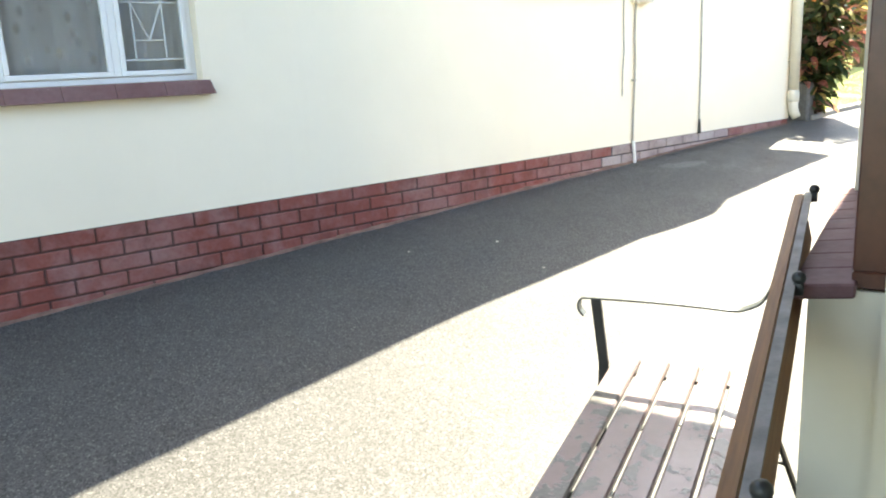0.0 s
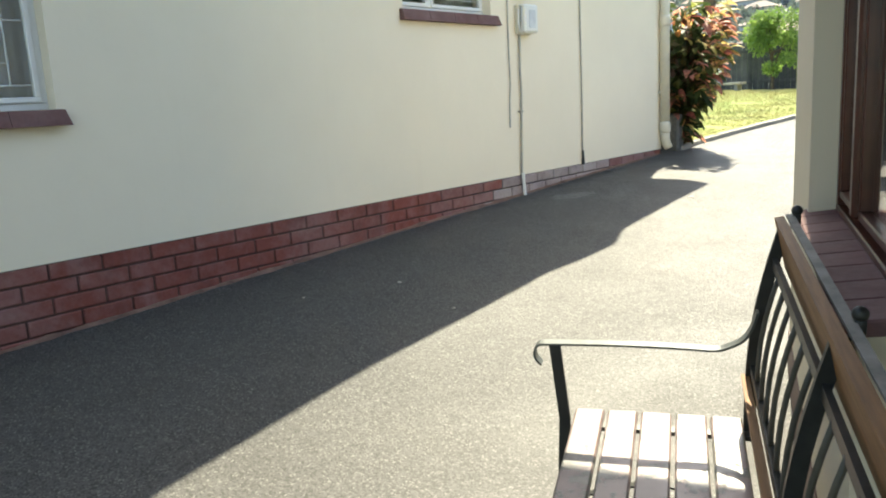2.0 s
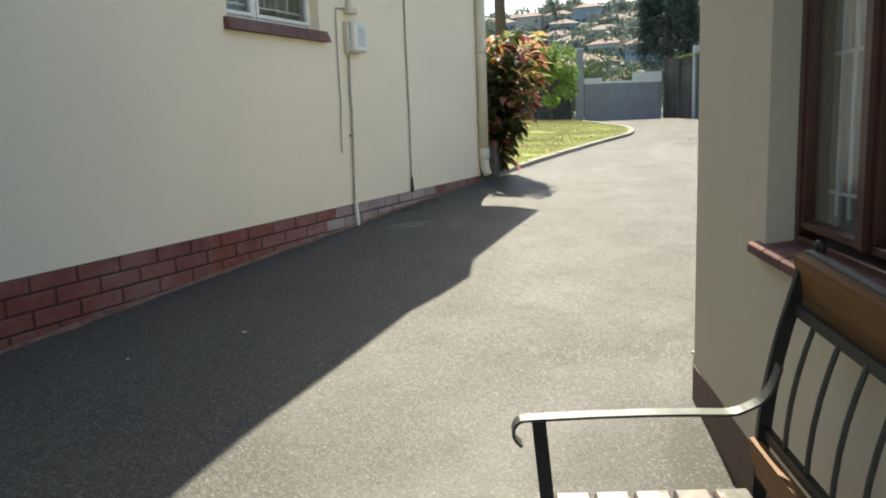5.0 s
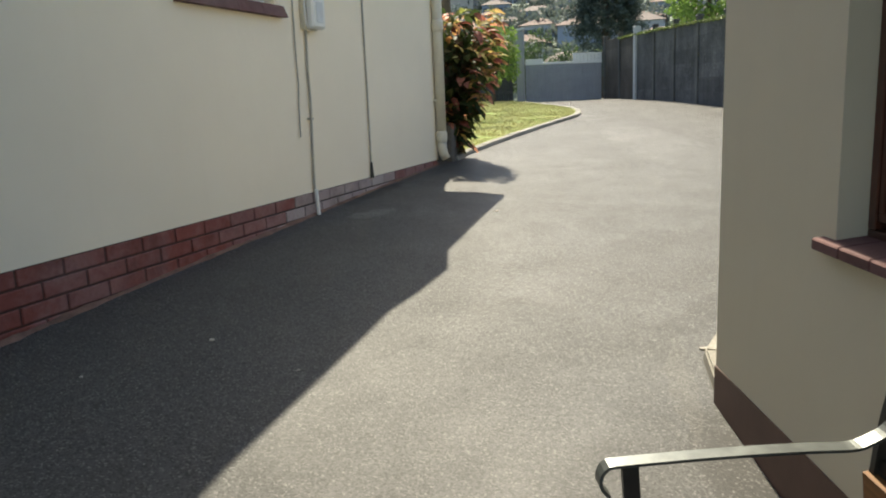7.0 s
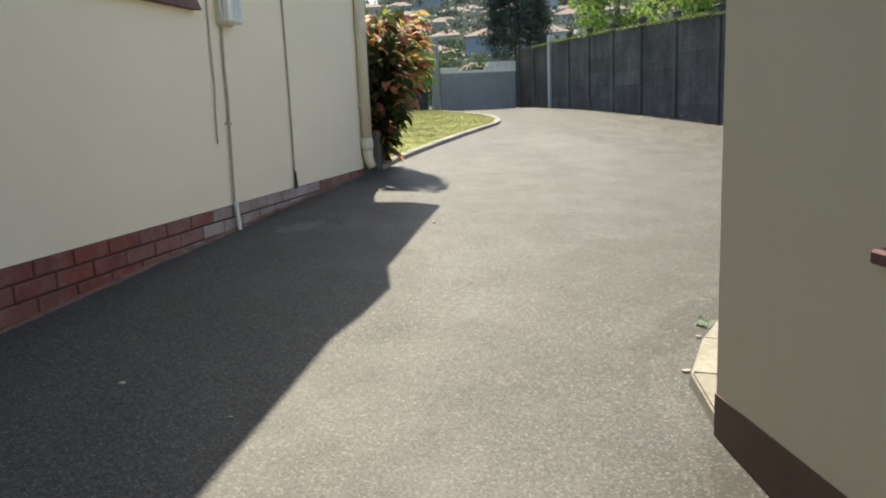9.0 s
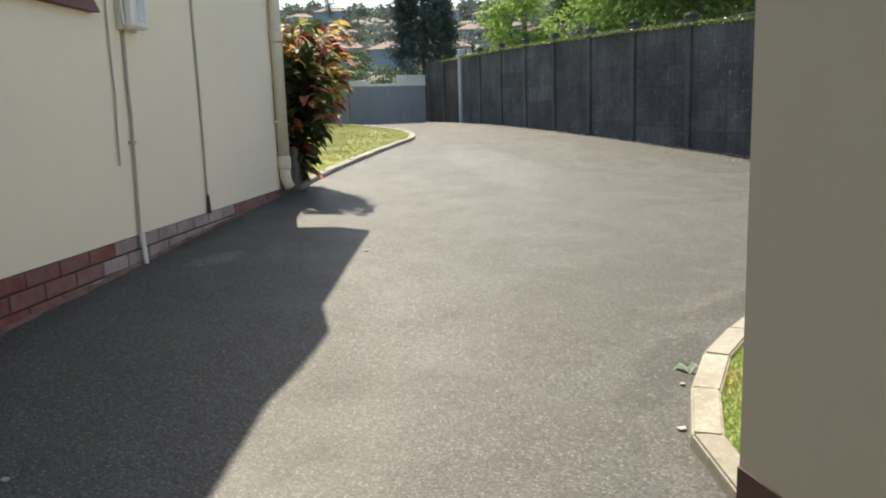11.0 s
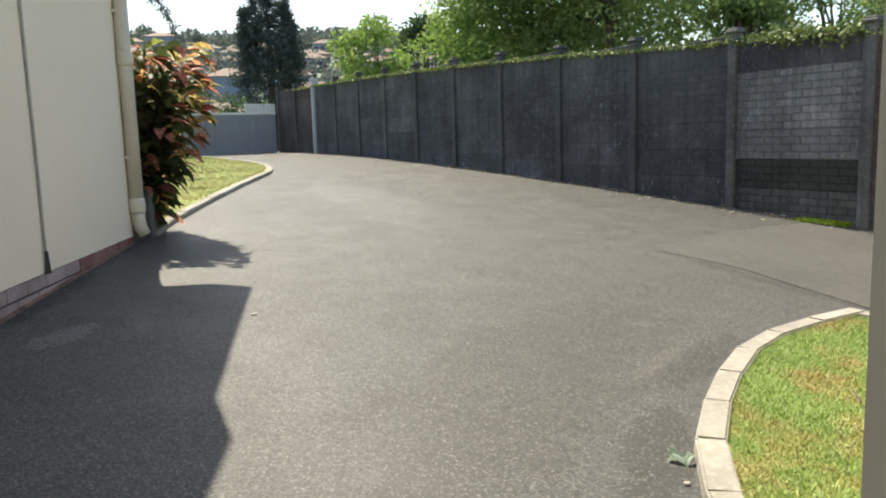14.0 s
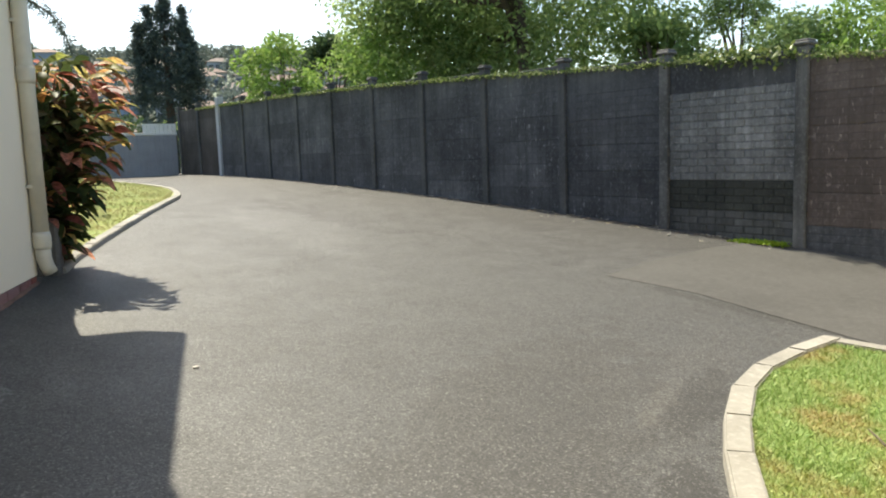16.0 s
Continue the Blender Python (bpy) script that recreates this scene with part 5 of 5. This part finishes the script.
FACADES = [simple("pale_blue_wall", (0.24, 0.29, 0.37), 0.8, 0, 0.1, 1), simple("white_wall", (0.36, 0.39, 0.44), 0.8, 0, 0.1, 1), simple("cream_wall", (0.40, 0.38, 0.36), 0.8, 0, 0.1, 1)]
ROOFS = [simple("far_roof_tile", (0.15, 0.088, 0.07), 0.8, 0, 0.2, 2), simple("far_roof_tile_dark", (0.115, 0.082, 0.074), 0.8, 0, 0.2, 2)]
WINDARK = simple("far_window", (0.05, 0.06, 0.08), 0.2)


def suburb_house(at, turn, w, d, h, wall, tile):
    x, y = at
    z = min(hill_z(x + sx, y + sy) for sx in (-4, 4) for sy in (-5, 5)) - 0.3
    root = thing("hillside_house", pose(x, y, z, 0, 0, turn), "distant house with pale walls and a red tiled hip roof", "house", group="houses on the hillside")
    part("wall", box(-d / 2, d / 2, -w / 2, w / 2, 0, h), wall, root)
    bm = bmesh.new()
    o, r = 0.5, min(w, d) / 2
    b = [bm.verts.new(c) for c in ((-d / 2 - o, -w / 2 - o, h), (d / 2 + o, -w / 2 - o, h), (d / 2 + o, w / 2 + o, h), (-d / 2 - o, w / 2 + o, h))]
    t = [bm.verts.new((0, -w / 2 + r * 0.9, h + r * 0.5)), bm.verts.new((0, w / 2 - r * 0.9, h + r * 0.5))]
    for f in ((b[0], b[1], t[0]), (b[1], b[2], t[1], t[0]), (b[2], b[3], t[1]), (b[3], b[0], t[0], t[1]), (b[3], b[2], b[1], b[0])):
        bm.faces.new(f)
    bmesh.ops.recalc_face_normals(bm, faces=bm.faces)
    part("roof", bm, tile, root)
    for row in range(max(1, int(h / 2.7))):
        for k in range(4):
            yy = -w / 2 + w * (k + 0.5) / 4
            wz = 0.9 + row * 2.7
            part("window", box(-d / 2 - 0.04, -d / 2 + 0.02, yy - 0.7, yy + 0.7, wz, wz + 1.2), WINDARK, root)


rh = random.Random(12)
for row, (dist, y0, y1) in enumerate(((112, -10, 44), (140, -20, 58), (166, -28, 68), (190, -32, 80), (212, -36, 88), (236, -40, 98))):
    y = y0
    while y < y1:
        w = rh.uniform(6.5, 8.5)
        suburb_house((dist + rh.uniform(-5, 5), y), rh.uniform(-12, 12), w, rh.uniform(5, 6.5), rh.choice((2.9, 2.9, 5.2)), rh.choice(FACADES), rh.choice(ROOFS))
        y += w + rh.uniform(0.8, 4.5)
# far leaves lightened and blued: distance haze put into the colour
HAZED_LEAF = make_leaf("hazed_leaf", (0.12, 0.15, 0.135), (0.15, 0.18, 0.155), (0.19, 0.22, 0.175), trans=0.25)
rng = np.random.default_rng(77)
clumps = []
for k in range(820):
    x, y = 80 + 240 * rng.random(), -80 + 220 * rng.random()
    r = 1.2 + 1.7 * rng.random()
    if x > 240:
        r *= 1.5
    clumps.append((x, y, hill_z(x, y) + r * 0.6, r))
p, w = crown_points(rng, clumps, 22, 0.6)
tagged(part("hillside_trees", leaf_mesh("hillside_trees", p, 0.7 + 0.7 * rng.random(len(p)), HAZED_LEAF, rng, 0.7, out=w), None), "distant green trees between the hillside houses, greyed with haze", "trees", kind="stuff")

# ---- bricks of the plinth ----
BL, BH = 0.260, 0.083


def brick_mesh(length, mat):
    return mesh_of("brick", box(0.0055, length - 0.0055, 0.0, 0.03, 0.0055, BH - 0.0055, 0.004), mat)


BRICKS = {(half, kind): brick_mesh(BL / 2 if half else BL, (BRICK, BRICK_BARE, BRICK_DUSTY)[kind]) for half in (0, 1) for kind in (0, 1, 2)}
rb = random.Random(3)
for row in range(7):
    z = TOP_Z - (row + 1) * BH
    x = 0.35 + (BL / 2 if row % 2 else 0.0)
    while x + BL < END - 0.02:
        wx, wy = (HOUSE @ Vector((x + BL / 2, 0, 0)))[:2]
        if z + BH > ground_z(wx, wy) - 0.01:
            kind = 0
            if 5.2 < x < 7.3 and (row > 0 or x > 5.4):
                kind = 1
            elif 7.3 <= x or 4.6 < x <= 5.2:
                kind = 2
            part("brick", BRICKS[(0, kind)], None, plinth, m=pose(x, rb.uniform(-0.002, 0.002), z))
        x += BL
    if row % 2 == 0 and END - 0.02 - x > BL / 2:
        part("brick", BRICKS[(1, 0)], None, plinth, m=pose(x, 0, z))

# rough mortar fillet along the foot of the plinth
bm = bmesh.new()
rows = []
for i in range(180):
    x = 0.3 + (END - 0.32) * i / 179
    wx, wy = (HOUSE @ Vector((x, -0.02, 0)))[:2]
    z = drive_z(wx, wy)
    f = 0.012 + 0.014 * abs(noise.noise((x * 3.0, 0, 7))) + 0.008 * noise.noise((x * 11, 0, 1))
    rows.append([bm.verts.new(c) for c in ((x, 0.02, z + f * 1.3), (x, -f * 0.6, z + f * 0.7), (x, -f * 1.8 - 0.008, z - 0.01))])
for a, b in zip(rows, rows[1:]):
    for k in range(2):
        bm.faces.new((a[k], b[k], b[k + 1], a[k + 1]))
bmesh.ops.recalc_face_normals(bm, faces=bm.faces)
FILLET = simple("dirty_mortar", (0.17, 0.10, 0.075), 0.95, 0, 0.45, 7, 0.4)
tagged(part("trim", bm, FILLET, m=HOUSE), "rough dirty mortar fillet at the foot of the plinth", "trim", kind="structure")
